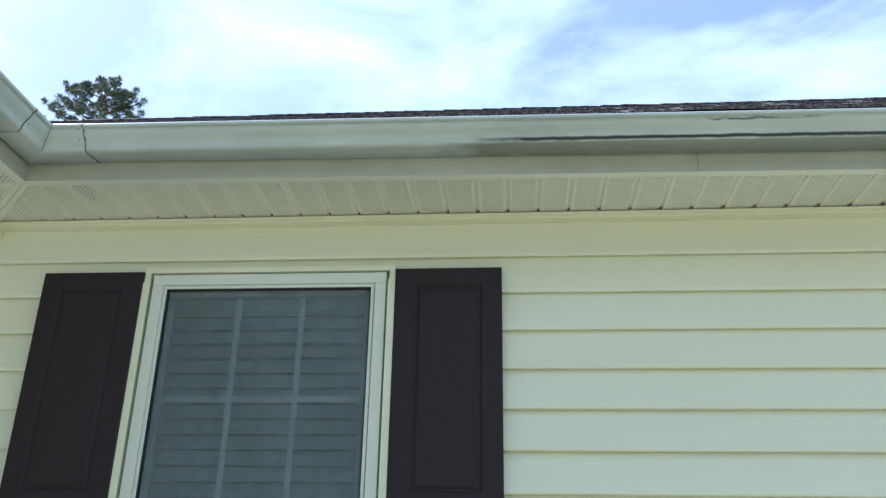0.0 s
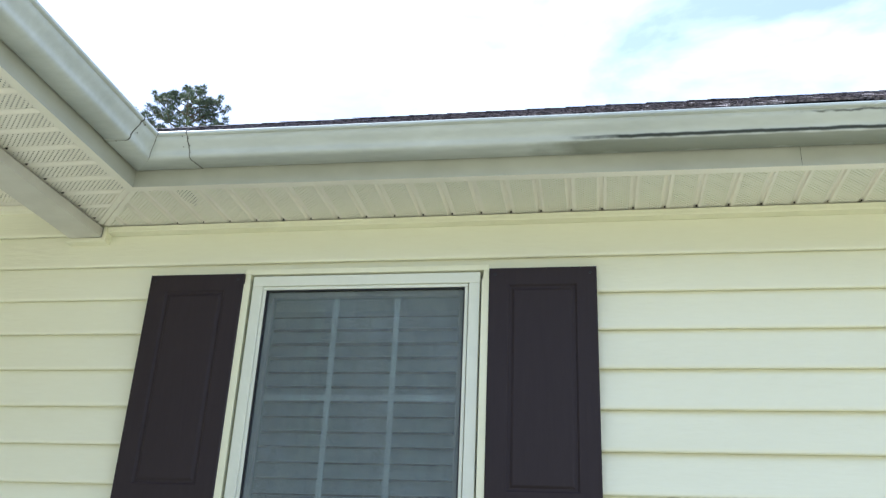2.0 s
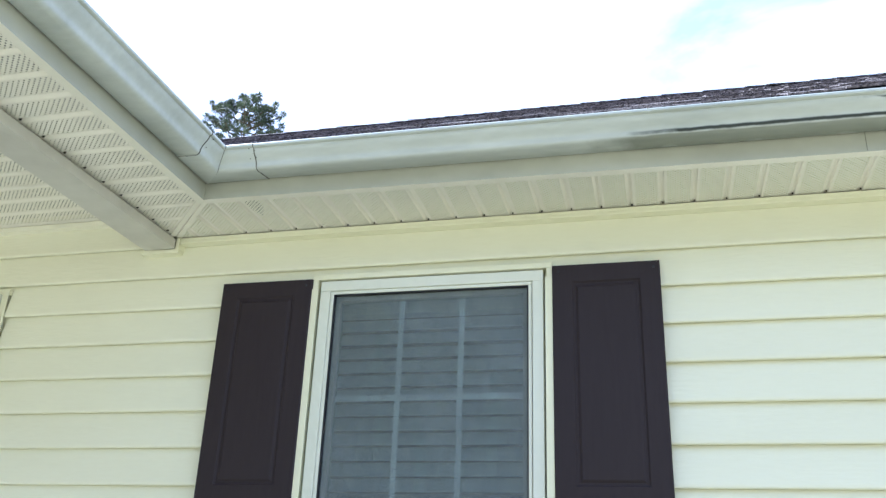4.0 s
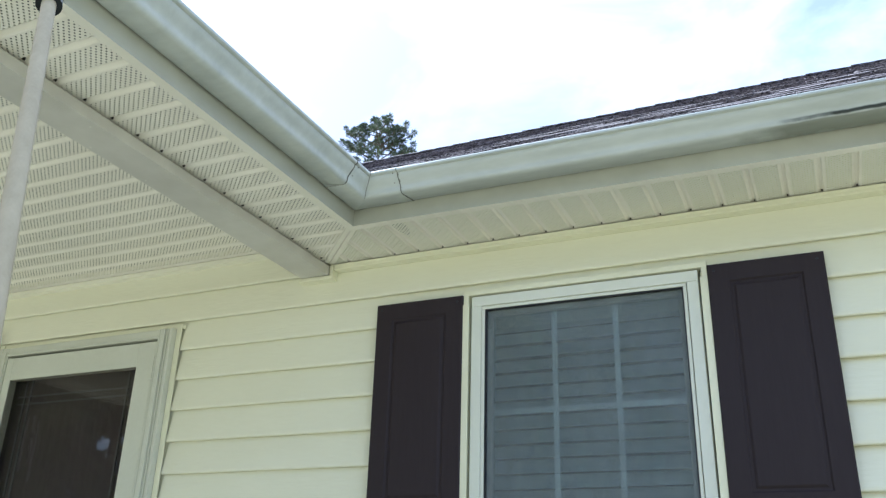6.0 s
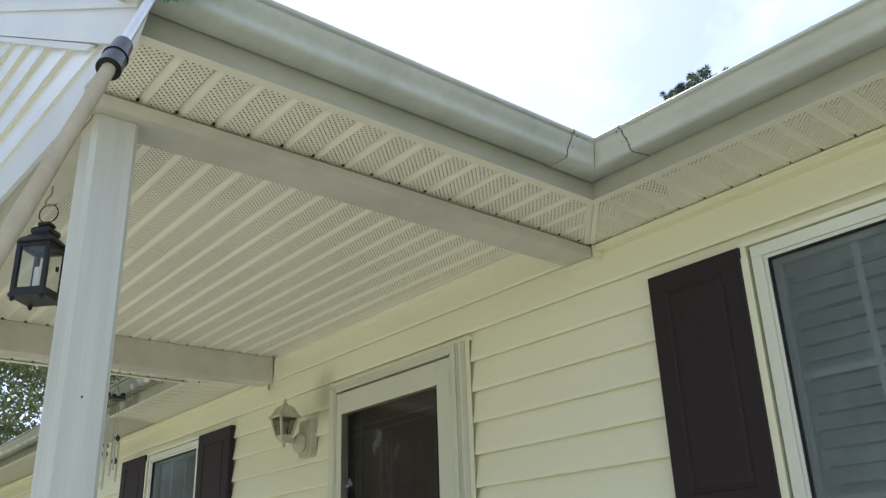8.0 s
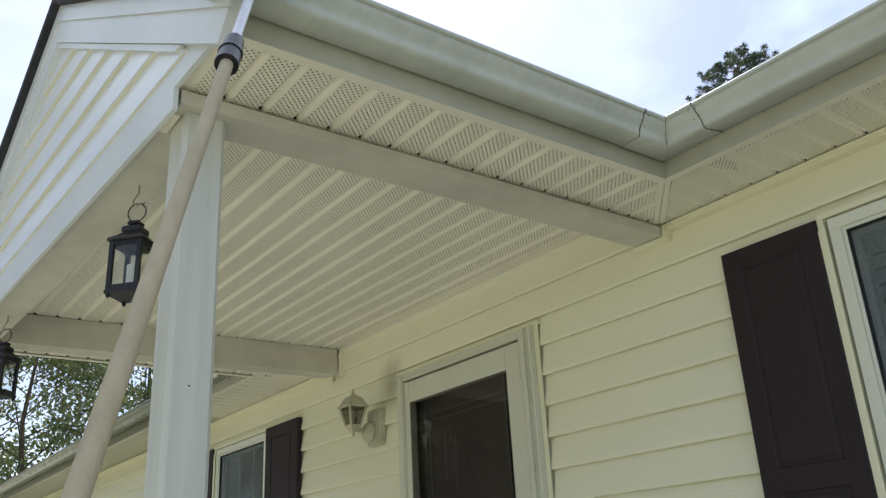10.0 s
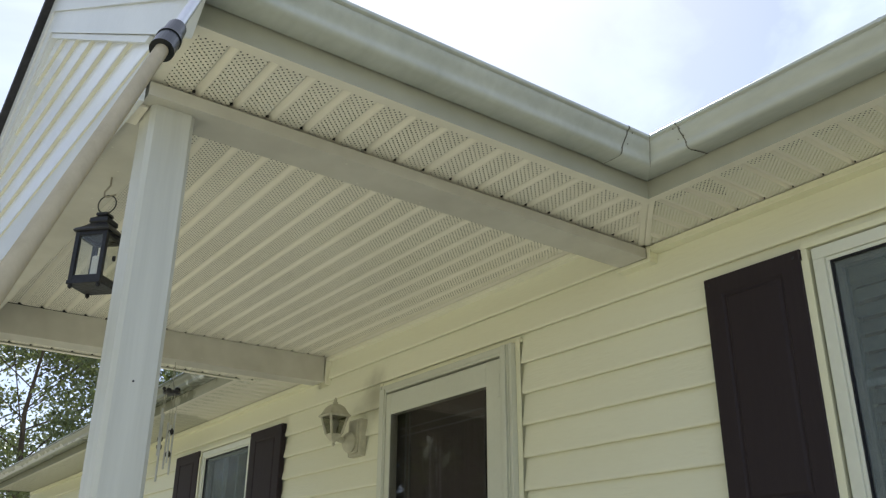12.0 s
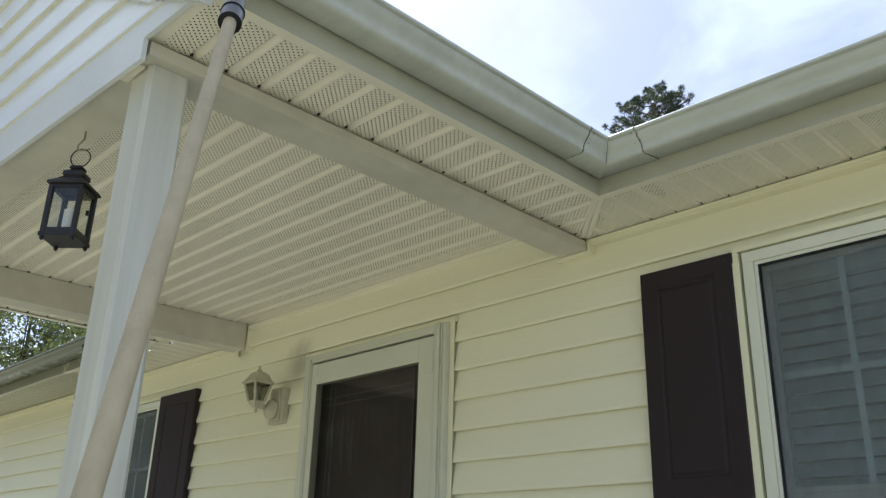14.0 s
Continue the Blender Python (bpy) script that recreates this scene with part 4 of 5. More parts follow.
for x in (-0.318, -0.288, 0.222, 0.252):
    part("came", boxes((x - 0.004, x + 0.004, -0.007, -0.0003, 0.10, 2.02), bevel=0.0015), CAME, entry)
for z in (1.915, 1.945):
    part("came", boxes((-0.35, 0.30, -0.009, -0.0073, z - 0.003, z + 0.003)), CAME, entry)

# ---- wall lamp ----
def wall_lamp():
    lx, ly = -3.180, 2.395
    s = thing("wall_lamp", (-3.186, 2.505, 2.250), "cream coach lantern wall lamp beside the door", "lamp")
    o = Vector((-3.168, 2.505, 2.262))
    bm = boxes((-0.052, 0.052, -0.012, 0.026, -0.083, 0.083), bevel=0.006)
    box(bm, -0.040, 0.040, -0.021, -0.0115, -0.070, 0.070, 0.005)
    part("backplate", bm, LAMP, s)
    c = Vector((lx, ly, 2.43)) - o
    path = [Vector((0, -0.02, -0.012)), Vector((-0.010, -0.05, -0.016)), Vector((c.x * 0.8, c.y + 0.03, -0.014)), Vector((c.x, c.y + 0.006, 2.258 - o.z))]
    bm = tube(bmesh.new(), path, 0.013, 10)
    bmesh.ops.create_uvsphere(bm, u_segments=12, v_segments=8, radius=0.046, matrix=Matrix.LocRotScale((-0.004, -0.034, -0.022), None, (1, 0.62, 1)))
    part("arm", bm, LAMP, s, smooth=True)
    zz = lambda z: z - 2.43
    part("base_cup", lathe(bmesh.new(), [(0.002, zz(2.216)), (0.008, zz(2.224)), (0.006, zz(2.232)), (0.020, zz(2.244)), (0.032, zz(2.256)), (0.039, zz(2.266)), (0.038, zz(2.270))], c, 4, math.pi / 4), LAMP, s)
    for k in range(4):
        a = (k + 0.5) * math.tau / 4
        d0, d1 = Vector((math.cos(a), math.sin(a), 0)) * 0.036, Vector((math.cos(a), math.sin(a), 0)) * 0.062
        part("cage_bar", rod(bmesh.new(), c + d0 + Vector((0, 0, zz(2.269))), c + d1 + Vector((0, 0, zz(2.350))), 0.0060, seg=6), LAMP, s)
    gl = part("pane", lathe(bmesh.new(), [(0.033, zz(2.270)), (0.058, zz(2.349))], c, 4, math.pi / 4), SMOKY, s, "smoky bevelled glass")
    gl.visible_shadow = False
    part("bulb", lathe(bmesh.new(), [(0.010, zz(2.270)), (0.011, zz(2.295)), (0.020, zz(2.315)), (0.018, zz(2.330)), (0.006, zz(2.341))], c, 10), CANDLE, s, smooth=True)
    part("roof", lathe(bmesh.new(), [(0.073, zz(2.346)), (0.077, zz(2.352)), (0.066, zz(2.360)), (0.055, zz(2.374)), (0.045, zz(2.390)), (0.026, zz(2.402)), (0.012, zz(2.406))], c, 4, math.pi / 4), LAMP, s)
    part("finial", lathe(bmesh.new(), [(0.010, zz(2.405)), (0.012, zz(2.412)), (0.006, zz(2.418)), (0.008, zz(2.424)), (0.001, zz(2.437))], c, 10), LAMP, s, smooth=True)
    return s


LAMPGLASS = glass("lamp_glass", (0.95, 0.955, 0.94), 0.03)
SMOKY = glass("smoky_glass", (0.48, 0.48, 0.43), 0.08)
wall_lamp()


# ---- hanging lanterns ----
def hanging_lantern(x, y, z, turn):
    """A square iron candle lantern on a ring and an S-shaped hook, hung from z."""
    s = thing("hanging_lantern", (x, y, z), "black iron candle lantern hanging from a hook under the beam", "lantern", "hanging lanterns")
    pts = [Vector((0, 0, 0)), Vector((0.001, 0, -0.022)), Vector((-0.006, 0, -0.031)), Vector((-0.013, 0, -0.040)), Vector((-0.012, 0, -0.051)), Vector((-0.002, 0, -0.055)), Vector((0.010, 0, -0.052)), Vector((0.020, 0, -0.051))]
    part("hook", tube(bmesh.new(), pts, 0.0024, 8), STEEL, s, "bent grey steel hook")
    tz = -0.076
    pts = [Vector((0.025 * math.cos(a), 0, tz + 0.025 * math.sin(a))) for a in [k * math.tau / 20 for k in range(21)]]
    part("ring", tube(bmesh.new(), pts, 0.0017, 6), BLACK, s)
    q = math.pi / 4
    part("crown", lathe(bmesh.new(), [(0.008, -0.100), (0.020, -0.1035), (0.022, -0.110), (0.017, -0.113), (0.034, -0.122), (0.035, -0.132), (0.030, -0.137)][::-1], (0, 0, 0), 4, q), BLACK, s)
    part("roof", lathe(bmesh.new(), [(0.066, -0.166), (0.068, -0.162), (0.064, -0.157), (0.046, -0.147), (0.031, -0.136)], (0, 0, 0), 4, q), BLACK, s)
    h, zb = 0.0370, -0.293
    for kx in (-1, 1):
        for ky in (-1, 1):
            part("corner_bar", boxes((kx * h - 0.0055, kx * h + 0.0055, ky * h - 0.0055, ky * h + 0.0055, zb, -0.160), bevel=0.001), BLACK, s)
            part("foot", lathe(bmesh.new(), [(0.002, zb - 0.020), (0.0055, zb - 0.016), (0.0055, zb - 0.012), (0.003, zb - 0.0095)], (kx * h, ky * h, 0), 8), BLACK, s)
    for z0, z1 in ((-0.176, -0.1605), (zb + 0.0005, zb + 0.012)):
        for k in (-1, 1):
            part("cross_bar", boxes((-h + 0.0056, h - 0.0056, k * h - 0.0045, k * h + 0.0045, z0, z1)), BLACK, s)
            part("cross_bar", boxes((k * h - 0.0045, k * h + 0.0045, -h + 0.0056, h - 0.0056, z0, z1)), BLACK, s)
    part("base", boxes((-0.0445, 0.0445, -0.0445, 0.0445, zb - 0.010, zb - 0.0003), bevel=0.001), BLACK, s)
    for k in (-1, 1):
        for d in ((-h + 0.0055, h - 0.0055, k * h - 0.001, k * h + 0.001), (k * h - 0.001, k * h + 0.001, -h + 0.0055, h - 0.0055)):
            p = part("pane", boxes((*d, zb + 0.012, -0.176)), LAMPGLASS, s)
            p.visible_shadow = False
    part("candle", rod(bmesh.new(), (0, 0, zb), (0, 0, zb + 0.072), 0.013, seg=14), CANDLE, s, "short white candle", smooth=False)
    part("latch", boxes((h + 0.0057, h + 0.012, -0.006, 0.0, -0.235, -0.222), bevel=0.001), BLACK, s)
    s.rotation_euler = (0, 0, turn)
    return s


hanging_lantern(-1.885, 0.985, 2.571, radians(43))
hanging_lantern(-3.195, 0.925, 2.571, radians(40))


# ---- wind chime ----
def wind_chime(x, y, z):
    s = thing("wind_chime", (x, y, z), "wind chime with thin silver tubes and dark beads", "wind chime")
    part("hook", tube(bmesh.new(), [Vector((0, 0, 0)), Vector((0, 0, -0.012)), Vector((0.006, 0, -0.02)), Vector((0, 0, -0.028)), Vector((-0.006, 0, -0.02))], 0.0015, 6), STEEL, s)
    for k in range(4):
        a, r = Vector((0, 0, -0.032 - 0.014 * k)), 0.006
        link = [a + Vector((r * math.cos(b) * (k % 2), r * math.cos(b) * (1 - k % 2), 1.4 * r * math.sin(b))) for b in [m * math.tau / 10 for m in range(11)]]
        part("chain_link", tube(bmesh.new(), link, 0.0011, 5), STEEL, s)
    for a in (0.3, 2.4, 4.5):
        part("cord", rod(bmesh.new(), (0, 0, -0.082), (0.026 * math.cos(a), 0.026 * math.sin(a), -0.134), 0.0008, seg=5), BLACK, s)
    part("top_plate", lathe(bmesh.new(), [(0.030, -0.148), (0.038, -0.145), (0.038, -0.136), (0.024, -0.131), (0.006, -0.128)], (0, 0, 0), 14), BLACK, s)
    for a, r, up in ((0.5, 0.013, 0.0), (1.9, 0.009, 0.006), (3.1, 0.010, 0.002), (4.4, 0.009, 0.008), (5.6, 0.012, -0.006)):
        bm = bmesh.new()
        bmesh.ops.create_icosphere(bm, subdivisions=2, radius=r, matrix=Matrix.Translation((0.034 * math.cos(a), 0.034 * math.sin(a), -0.131 + up)))
        part("ornament", bm, BLACK, s)
    for a, l0, l1 in ((0.2, 0.29, 0.455), (1.5, 0.23, 0.50), (2.7, 0.27, 0.475), (4.0, 0.21, 0.42), (5.2, 0.24, 0.535)):
        cx, cy = 0.030 * math.cos(a), 0.030 * math.sin(a)
        part("tube", rod(bmesh.new(), (cx, cy, -l0), (cx, cy, -l1), 0.0045, seg=10), ALU, s, "thin silver tube")
        part("cord", rod(bmesh.new(), (cx, cy, -0.147), (cx, cy, -l0), 0.0010, seg=5), STEEL, s)
    for cx, cy, cz in ((0.026, 0.012, -0.318), (-0.026, -0.016, -0.345), (-0.026, -0.016, -0.380), (0.020, 0.012, -0.415)):
        part("bead", lathe(bmesh.new(), [(0.004, cz - 0.014), (0.011, cz - 0.010), (0.012, cz + 0.004), (0.004, cz + 0.015)], (cx, cy, 0), 10), BLACK, s)
    return s


wind_chime(-3.605, 1.777, 2.573)


# ---- the cleaning brush on its pole ----
def brush():
    tip, coupler, foot = Vector((-1.008, 0.916, 2.628)), Vector((-0.835, 0.804, 2.321)), Vector((0.478, -0.047, 0.0))
    s = thing("wash_brush", foot, "green-bristled wash brush on a long tan extension pole", "brush")
    u = (coupler - foot).normalized()
    low = coupler - u * 0.072
    part("pole", rod(bmesh.new(), (0, 0, 0), low - foot, 0.0094, seg=20), POLE, s, "smooth tan fibreglass pole", smooth=True)
    bm = rod(bmesh.new(), low - foot - u * 0.012, low - foot + u * 0.026, 0.0168, 0.0160, 24)
    rod(bm, low - foot + u * 0.0262, low - foot + u * 0.034, 0.0176, 0.0172, 24)
    rod(bm, low - foot + u * 0.0342, low - foot + u * 0.075, 0.0152, 0.0138, 24)
    part("coupler", bm, RUBBER, s, "black twist-lock collar", smooth=False)
    part("inner_pole", rod(bmesh.new(), low - foot + u * 0.075, tip - foot, 0.0080, seg=16), ALU, s, "bare aluminium inner pole", smooth=True)
    up = Vector((-0.62, 0.10, 0.78)).normalized()
    side = up.cross(Vector((0.35, 0.93, 0.0))).normalized()
    fwd = side.cross(up).normalized()
    o = tip - foot
    m = Matrix((( *fwd, 0), (*side, 0), (*up, 0), (0, 0, 0, 1))).transposed()
    m.translation = o
    bm = boxes((-0.085, 0.085, -0.028, 0.028, 0.0, 0.022), bevel=0.006)
    rod(bm, (0, 0, -0.012), (0, 0, 0.002), 0.016, seg=14)
    bm.transform(m)
    block = part("block", bm, BLOCK, s, "worn pinkish wooden block")
    for k in (-1, 1):
        bm = rod(bmesh.new(), (k * 0.05, 0, -0.0012), (k * 0.05, 0, 0.006), 0.010, seg=12)
        bm.transform(m)
        part("socket", bm, BLACK, block)
    rnd = random.Random(7)
    verts, faces = [], []
    for i in range(2600):
        a = rnd.uniform(0, math.tau)
        q = math.sqrt(rnd.random())
        bx, by = 0.080 * q * math.cos(a), 0.027 * q * math.sin(a)
        d = Vector((bx * 0.45 / 0.08, by * 1.9 / 0.027 * 0.55, 0.75 + 0.3 * (1 - q))) + Vector((rnd.gauss(0, 0.10), rnd.gauss(0, 0.10), rnd.gauss(0, 0.05)))
        d.normalize()
        p0 = Vector((bx, by, 0.020))
        p1 = p0 + d * rnd.uniform(0.046, 0.058)
        e = d.orthogonal().normalized()
        e.rotate(Matrix.Rotation(rnd.uniform(0, 6.28), 3, d))
        b = len(verts)
        for p, w in ((p0, 0.0006), (p1, 0.0014)):
            for k in range(3):
                f = e.copy()
                f.rotate(Matrix.Rotation(k * 2.094, 3, d))
                verts.append(m @ (p + f * w))
        faces += [(b + k, b + (k + 1) % 3, b + 3 + (k + 1) % 3, b + 3 + k) for k in range(3)] + [(b + 3, b + 4, b + 5)]
    me = bpy.data.meshes.new("bristles")
    me.from_pydata(verts, [], faces)
    me.materials.append(BRISTLE)
    ob = new("bristles", me)
    ob.parent = s
    ob["label"] = "splayed wet green bristles"
    return s


brush()


# ---- trees ----
def crown_mesh(name, centres, leaves, size, material, rng, aspect=0.5):
    """Many small leaf blades scattered round clump centres (x, y, z, radius)."""
    c = centres[rng.integers(0, len(centres), leaves)]
    v = rng.normal(size=(leaves, 3))
    v /= np.linalg.norm(v, axis=1)[:, None]
    p = c[:, :3] + v * (c[:, 3] * rng.random(leaves) ** 0.45)[:, None] * np.array([1, 1, 0.75])
    d = rng.normal(size=(leaves, 3))
    d /= np.linalg.norm(d, axis=1)[:, None]
    e = np.cross(d, rng.normal(size=(leaves, 3)))
    e /= np.linalg.norm(e, axis=1)[:, None]
    s = size * rng.uniform(0.6, 1.3, leaves)[:, None]
    quad = np.stack([p - d * s, p + e * s * aspect, p + d * s, p - e * s * aspect], axis=1).reshape(-1, 3)
    me = bpy.data.meshes.new(name)
    me.vertices.add(leaves * 4), me.loops.add(leaves * 4), me.polygons.add(leaves)
    me.vertices.foreach_set("co", quad.ravel())
    me.loops.foreach_set("vertex_index", np.arange(leaves * 4))
    me.polygons.foreach_set("loop_start", np.arange(leaves) * 4)
    me.update(calc_edges=True)
    me.materials.append(material)
    return me


def tree(x, y, height, spread, first, leaves, size, material, seed, label):
    rng = np.random.default_rng(seed)
    t = thing("tree", (x, y, 0), label, "tree", "trees round the house")
    bm = bmesh.new()
    pts = [Vector((rng.normal(0, 0.012) * height * k / 6, rng.normal(0, 0.012) * height * k / 6, height * k / 6 * 0.97)) for k in range(7)]
    r = height * 0.014
    for k in range(6):
        rod(bm, pts[k], pts[k + 1], r * (1 - k / 6.5), r * (1 - (k + 1) / 6.5), 9)
    part("trunk", bm, BARK, t)
    bm = bmesh.new()
    clumps = []
    n = 34
    for i in range(n):
        f = first + (1 - first) * (i + 0.5) / n
        k = min(5, int(f * 6))
        base = pts[k].lerp(pts[k + 1], f * 6 - k)
        a = i * 2.4 + rng.normal(0, 0.4)
        prof = (math.sin(math.pi * min(1.0, (f - first) / (1 - first) * 0.86 + 0.16))) ** 0.7
        ln = spread * prof * rng.uniform(0.55, 1.1)
        tip = base + Vector((math.cos(a) * ln, math.sin(a) * ln, ln * 0.55 + rng.normal(0, 0.15)))
        rod(bm, base, tip, r * 0.28 * (1.15 - f), r * 0.06, 5)
        for q in (0.45, 0.7, 0.88, 1.0):
            w = base.lerp(tip, q)
            j = spread * 0.16
            clumps.append((w.x + rng.normal(0, j), w.y + rng.normal(0, j), w.z + rng.normal(0, j * 0.7), spread * rng.uniform(0.09, 0.17) * 1.35))
    part("branchwork", bm, BARK, t)
    ob = new("crown", crown_mesh("crown", np.array(clumps), leaves, size, material, rng, 0.48))
    ob.parent = t
    return t


def pine(x, y, height, wide, deep, seed, label):
    """A pine with a rounded top: limbs that end in bunches of needles, with gaps between."""
    rng = np.random.default_rng(seed)
    t = thing("tree", (x, y, 0), label, "tree", "trees round the house")
    bm = bmesh.new()
    r = height * 0.011
    for k in range(6):
        rod(bm, (0, 0, height * 0.985 * k / 6), (0, 0, height * 0.985 * (k + 1) / 6), r * (1 - k / 6.4), r * (1 - (k + 1) / 6.4), 9)
    part("trunk", bm, BARK, t)
    bm = bmesh.new()
    tufts = [(0, 0, height - 0.1, 0.20)]
    for i in range(78):
        d = 0.12 + (deep - 0.12) * ((i + rng.random()) / 78) ** 1.25
        q = min(1.0, d / (deep * 0.75))
        reach = wide * math.sqrt(max(0.02, 1 - (1 - q) ** 2)) * rng.uniform(0.62, 1.06)
        a = i * 2.4 + rng.normal(0, 0.35)
        base = Vector((0, 0, height - d - 0.34 * reach))
        tip = Vector((math.cos(a) * reach, math.sin(a) * reach, height - d))
        rod(bm, base, tip, 0.035, 0.012, 5)
        side = Vector((-math.sin(a), math.cos(a), 0))
        for f, off in ((1.0, 0.0), (0.84, 0.19), (0.80, -0.19), (0.55, 0.1)):
            if reach * f < 0.15:
                continue
            c = base.lerp(tip, f) + side * off * min(1.0, reach) + Vector((0, 0, rng.uniform(0.02, 0.16)))
            rod(bm, base.lerp(tip, f * 0.8), c, 0.012, 0.008, 4)
            tufts.append((c.x, c.y, c.z, rng.uniform(0.18, 0.27)))
    part("branchwork", bm, BARK, t)
    c = np.repeat(np.array(tufts), 120, axis=0)
    n = len(c)
    v = rng.normal(size=(n, 3)) + np.array([0, 0, 0.45])
    v /= np.linalg.norm(v, axis=1)[:, None]
    e = np.cross(v, rng.normal(size=(n, 3)))
    e /= np.linalg.norm(e, axis=1)[:, None]
    ln = c[:, 3:4] * rng.uniform(0.7, 1.15, (n, 1))
    p = c[:, :3]
    quad = np.stack([p + v * ln * 0.12, p + v * ln * 0.55 + e * 0.011, p + v * ln, p + v * ln * 0.55 - e * 0.011], axis=1).reshape(-1, 3)
    me = bpy.data.meshes.new("crown")
    me.from_pydata(quad.tolist(), [], np.arange(n * 4).reshape(-1, 4).tolist())
    me.materials.append(NEEDLE)
    ob = new("crown", me)
    ob.parent = t
    return t


pine(-17.12, 30.0, 22.1, 2.8, 5.5, 8, "tall dark grey-green pine rising behind the roof")
LEFT = "leafy green tree with sky gaps beyond the end of the house"
tree(-14.6, 3.2, 6.6, 2.6, 0.12, 26000, 0.048, LEAF, 11, LEFT)
tree(-16.5, 5.6, 7.4, 2.8, 0.12, 26000, 0.048, LEAF, 12, LEFT)
tree(-18.5, 2.0, 8.6, 3.2, 0.2, 17000, 0.055, LEAF, 13, LEFT)
tree(-14.0, 6.4, 5.4, 2.1, 0.12, 17000, 0.055, LEAF, 14, LEFT)
FRONT_TREE = "leafy tree across the lawn, seen mirrored in the door glass"
for k, (x, y, h) in enumerate(((-24, -8, 11), (-17.5, -6.5, 11.5), (-14.5, -9.5, 12), (-21, -11, 13), (-19, -13, 12.5), (-13, -17, 10.5), (-7, -21, 8.5), (-1, -22, 8), (5, -21, 8), (12, -19, 8.5))):
    tree(x, y, h, 4.3, 0.10, 9000, 0.24, LEAF, 30 + k, FRONT_TREE)


# ---- siding ----
def out_at(z, zb):
    return 0.003 + 0.0180 * (1.0 - (z - zb) / LAP)


def siding_piece(bm, x0, x1, z0, z1, zb, lift=0.0):
    """One length of a course: a leaning face with its turned-under butt."""
    o0, o1 = WALL - out_at(z0, zb) - lift, WALL - out_at(z1, zb) - lift
    prof = [(o1, z1), (o0 - 0.0006 + 0.0012 * (z0 > zb), z0 + 0.012), (o0, z0)]
    if z0 == zb:
        prof = [(o1, z1), (o0 + 0.0008, z0 + 0.012), (o0, z0 + 0.0065), (o0 + 0.0006, z0 + 0.0030), (o0 + 0.0024, z0 + 0.0008), (o0 + 0.0045, z0), (o0 + 0.0080, z0 + 0.0024), (WALL + 0.001, z0 + 0.0040)]
    sweep(bm, prof, lambda d, z: (x0, d, z), lambda d, z: (x1, d, z), closed=False)


BLOCKS = ((-0.927, -0.180, 1.08, 2.447), (-5.112, -4.335, 1.08, 2.447), (-3.014, -2.0655, 0.0, 2.466))
TOP = ((-10.0, FAR_L, 2.588), (FAR_L, FAR_R, 2.56), (FAR_R, BEAM_L, 2.682), (BEAM_L, BEAM_R + 0.014, 2.556), (BEAM_R + 0.014, 4.0, 2.589))
JOINTS = {3: (0.053, 1.073), 2: (1.075,)}
for k in range(-18, 6):
    zb = LAP0 + k * LAP
    bm = bmesh.new()
    cuts = {-10.0, 4.0, *[b[0] for b in BLOCKS], *[b[1] for b in BLOCKS], *[t[0] for t in TOP], *JOINTS.get(k, ())}
    xs = sorted(cuts)
    for n, (a, b) in enumerate(zip(xs, xs[1:])):
        top = next(t[2] for t in TOP if t[0] <= a < t[1])
        z0, z1 = zb, min(zb + LAP, top)
        for q in BLOCKS:
            if q[0] <= a and b <= q[1]:
                if zb + LAP <= q[3] and zb >= q[2] - LAP * 0.5:
                    z1 = z0
                elif zb < q[3] < zb + LAP and zb > q[2]:
                    z0 = q[3]
        lift = next((0.0008 * (i + 1) for i, j in enumerate(JOINTS.get(k, ())) if abs(a - j) < 1e-6), 0.0)
        if z1 - z0 > 0.004:
            siding_piece(bm, a - (0.012 if lift else 0.0), b, z0, z1, zb, lift)
            if lift:
                box(bm, a - 0.0122, a - 0.0116, WALL - out_at(z1, zb) - 0.0004, WALL, z0, z1)
    if len(bm.verts):
        part("siding_course", bm, SIDING, wall_front, smooth=True)
    else:
        bm.free()

# ---- shingles ----
SHINGLE_FIELD = SHINGLE.copy()
info = next(n for n in SHINGLE_FIELD.node_tree.nodes if n.bl_idname == "ShaderNodeObjectInfo")
island = SHINGLE_FIELD.node_tree.nodes.new("ShaderNodeNewGeometry")
SHINGLE_FIELD.node_tree.links.new(island.outputs["Random Per Island"], info.outputs["Random"].links[0].to_socket)

SLOPE_LEN = math.hypot(RIDGE_Y - EAVE_Y, RIDGE_Z - EAVE_Z)
TILT = math.atan2(RIDGE_Z - EAVE_Z, RIDGE_Y - EAVE_Y)
EXPOSE, TAB = 0.143, 0.175


def shingle_mesh(w):
    bm = boxes((-w / 2 + 0.0016, w / 2 - 0.0016, 0.0, 0.21, -0.0015, 0.0038))
    bm.verts.ensure_lookup_table()
    for v in bm.verts:
        if v.co.y > 0.1:
            v.co.z -= 0.004
    return finish(bm, "shingle", SHINGLE)


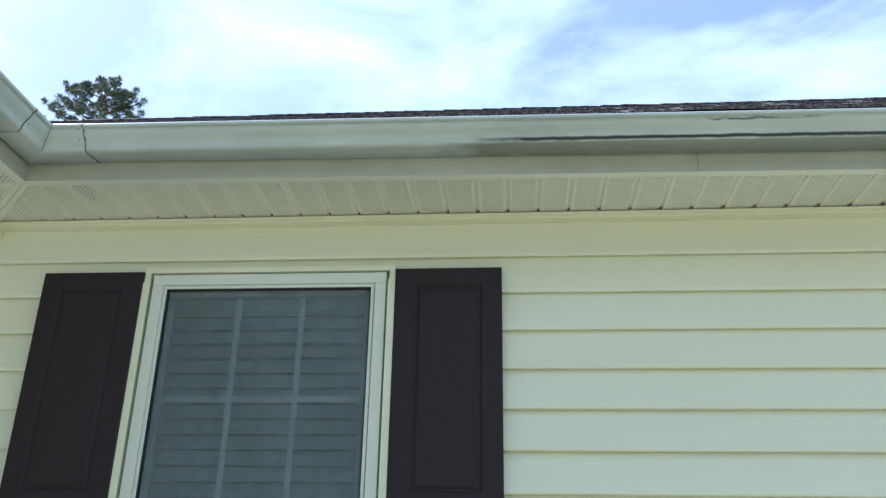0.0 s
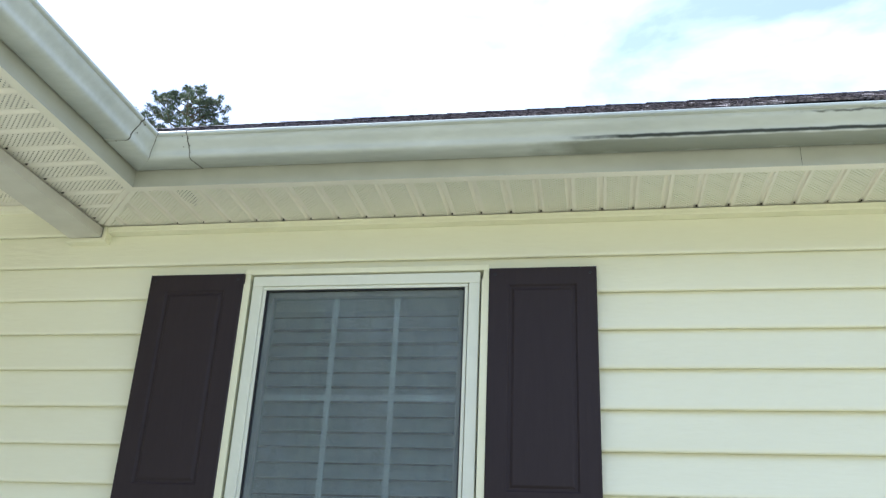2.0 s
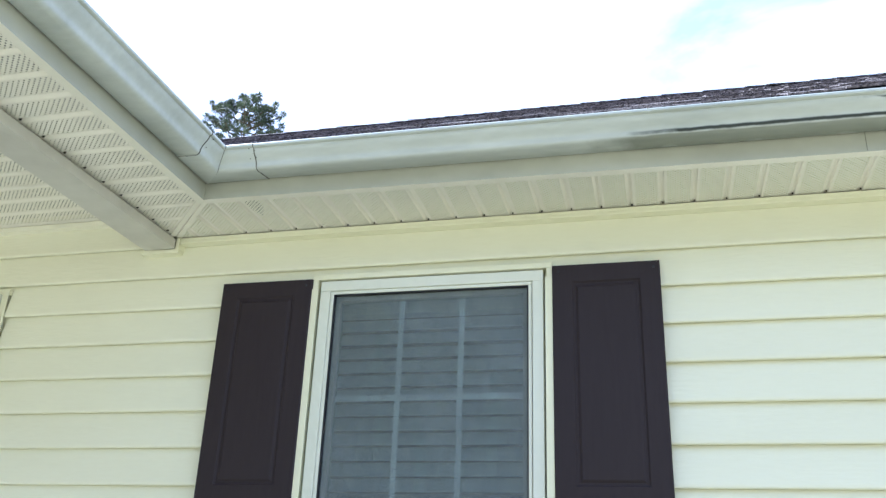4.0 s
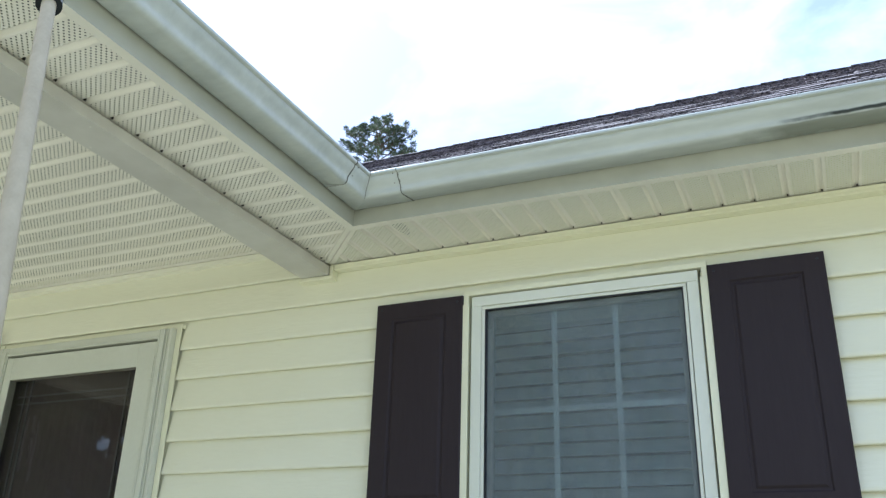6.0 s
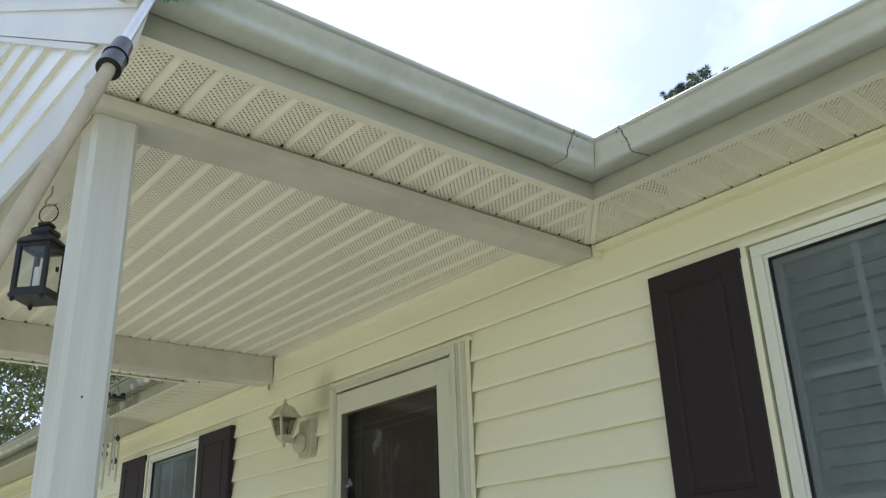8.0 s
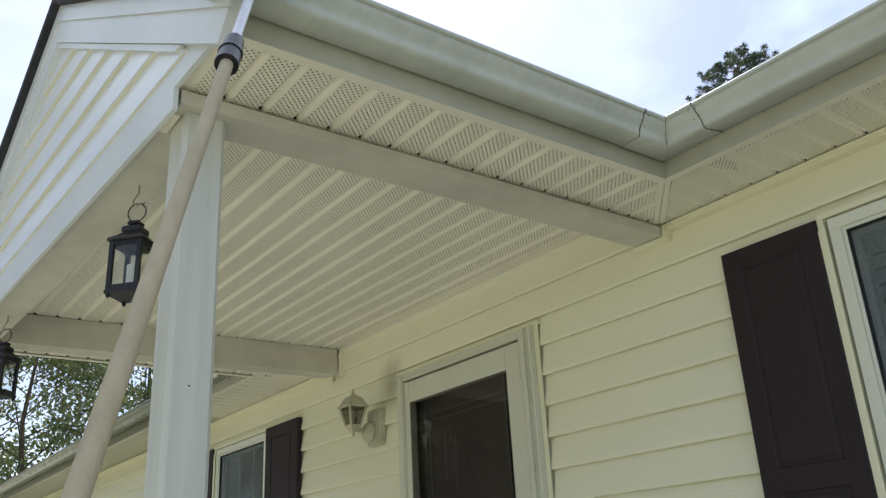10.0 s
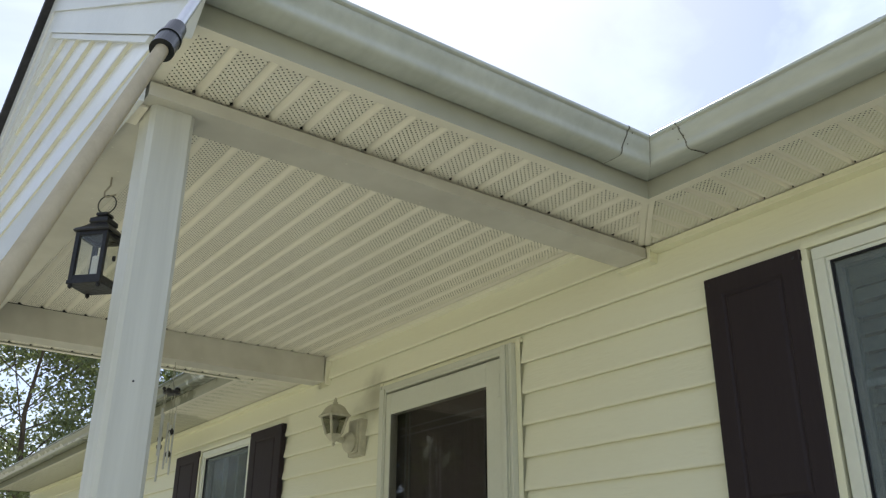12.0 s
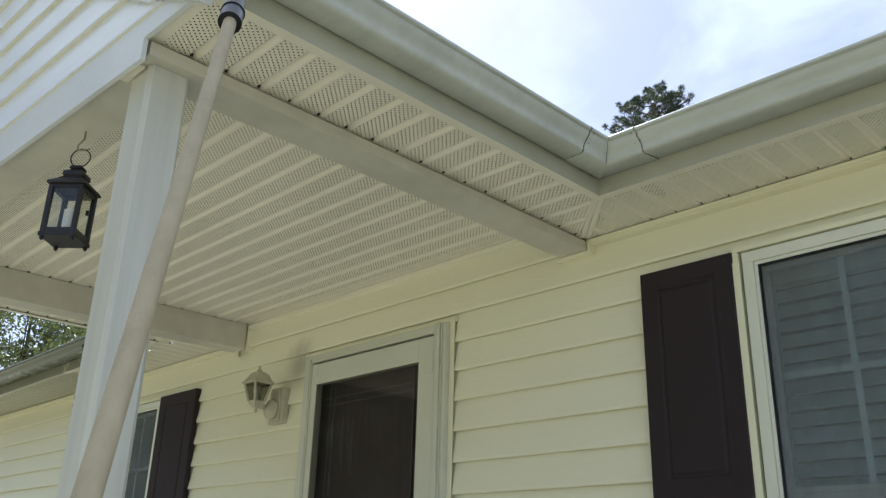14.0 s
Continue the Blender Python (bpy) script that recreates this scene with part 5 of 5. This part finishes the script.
tabs = [shingle_mesh(TAB), shingle_mesh(TAB * 0.78), shingle_mesh(TAB * 1.2)]
rng = random.Random(5)
rest = bmesh.new()
rows = int(SLOPE_LEN / EXPOSE)
for r in range(rows):
    s = r * EXPOSE - 0.012
    y, z = EAVE_Y + s * math.cos(TILT), EAVE_Z + s * math.sin(TILT) + 0.004
    x = -9.9 + rng.uniform(0, TAB)
    while x < 4.3:
        w, me = ((TAB, tabs[0]), (TAB * 0.78, tabs[1]), (TAB * 1.2, tabs[2]))[rng.randrange(3)]
        lift, back = rng.choice((0.0, 0.001, 0.0035, 0.006)), rng.uniform(-0.006, 0.006)
        under_porch = FAR_FASC - 0.1 < x < FASC_X - 0.02 and y < 2.62
        near = -1.15 < x < 1.45 and y < EAVE_Y + 1.5 and not under_porch
        if near and y >= EAVE_Y - 0.05:
            o = new("shingle", me)
            o.parent = roof
            o.location = (x + w / 2, y + back, z + lift + back * PITCH)
            o.rotation_euler = (TILT + rng.uniform(-0.002, 0.014), rng.uniform(-0.010, 0.010), rng.uniform(-0.012, 0.012))
        elif not under_porch and x > -4.6:
            m = pose(x + w / 2, y + back, z + lift + back * PITCH, math.degrees(TILT) + 0.3)
            vs = [rest.verts.new(m @ v.co) for v in me.vertices]
            for p in me.polygons:
                rest.faces.new([vs[i] for i in p.vertices])
        x += w
me = bpy.data.meshes.new("shingle_field")
rest.to_mesh(me)
rest.free()
me.materials.append(SHINGLE_FIELD)
field = new("shingle_field", me)
field.parent = roof
field["kind"] = "stuff"
cap_bm = bmesh.new()
sweep(cap_bm, [(-0.14, -0.14 * PITCH), (0.0, 0.0), (0.14, -0.14 * PITCH), (0.14, -0.14 * PITCH - 0.006), (0.0, -0.006), (-0.14, -0.14 * PITCH - 0.006)], lambda d, z: (0.0, d, z + 0.012), lambda d, z: (0.30, d, z))
cap = finish(cap_bm, "ridge_cap", SHINGLE)
x = -4.4
while x < 4.0:
    o = new("ridge_cap", cap)
    o.parent = roof
    o.location = (x, RIDGE_Y + rng.uniform(-0.004, 0.004), RIDGE_Z + 0.016 + rng.uniform(0, 0.004))
    x += 0.15
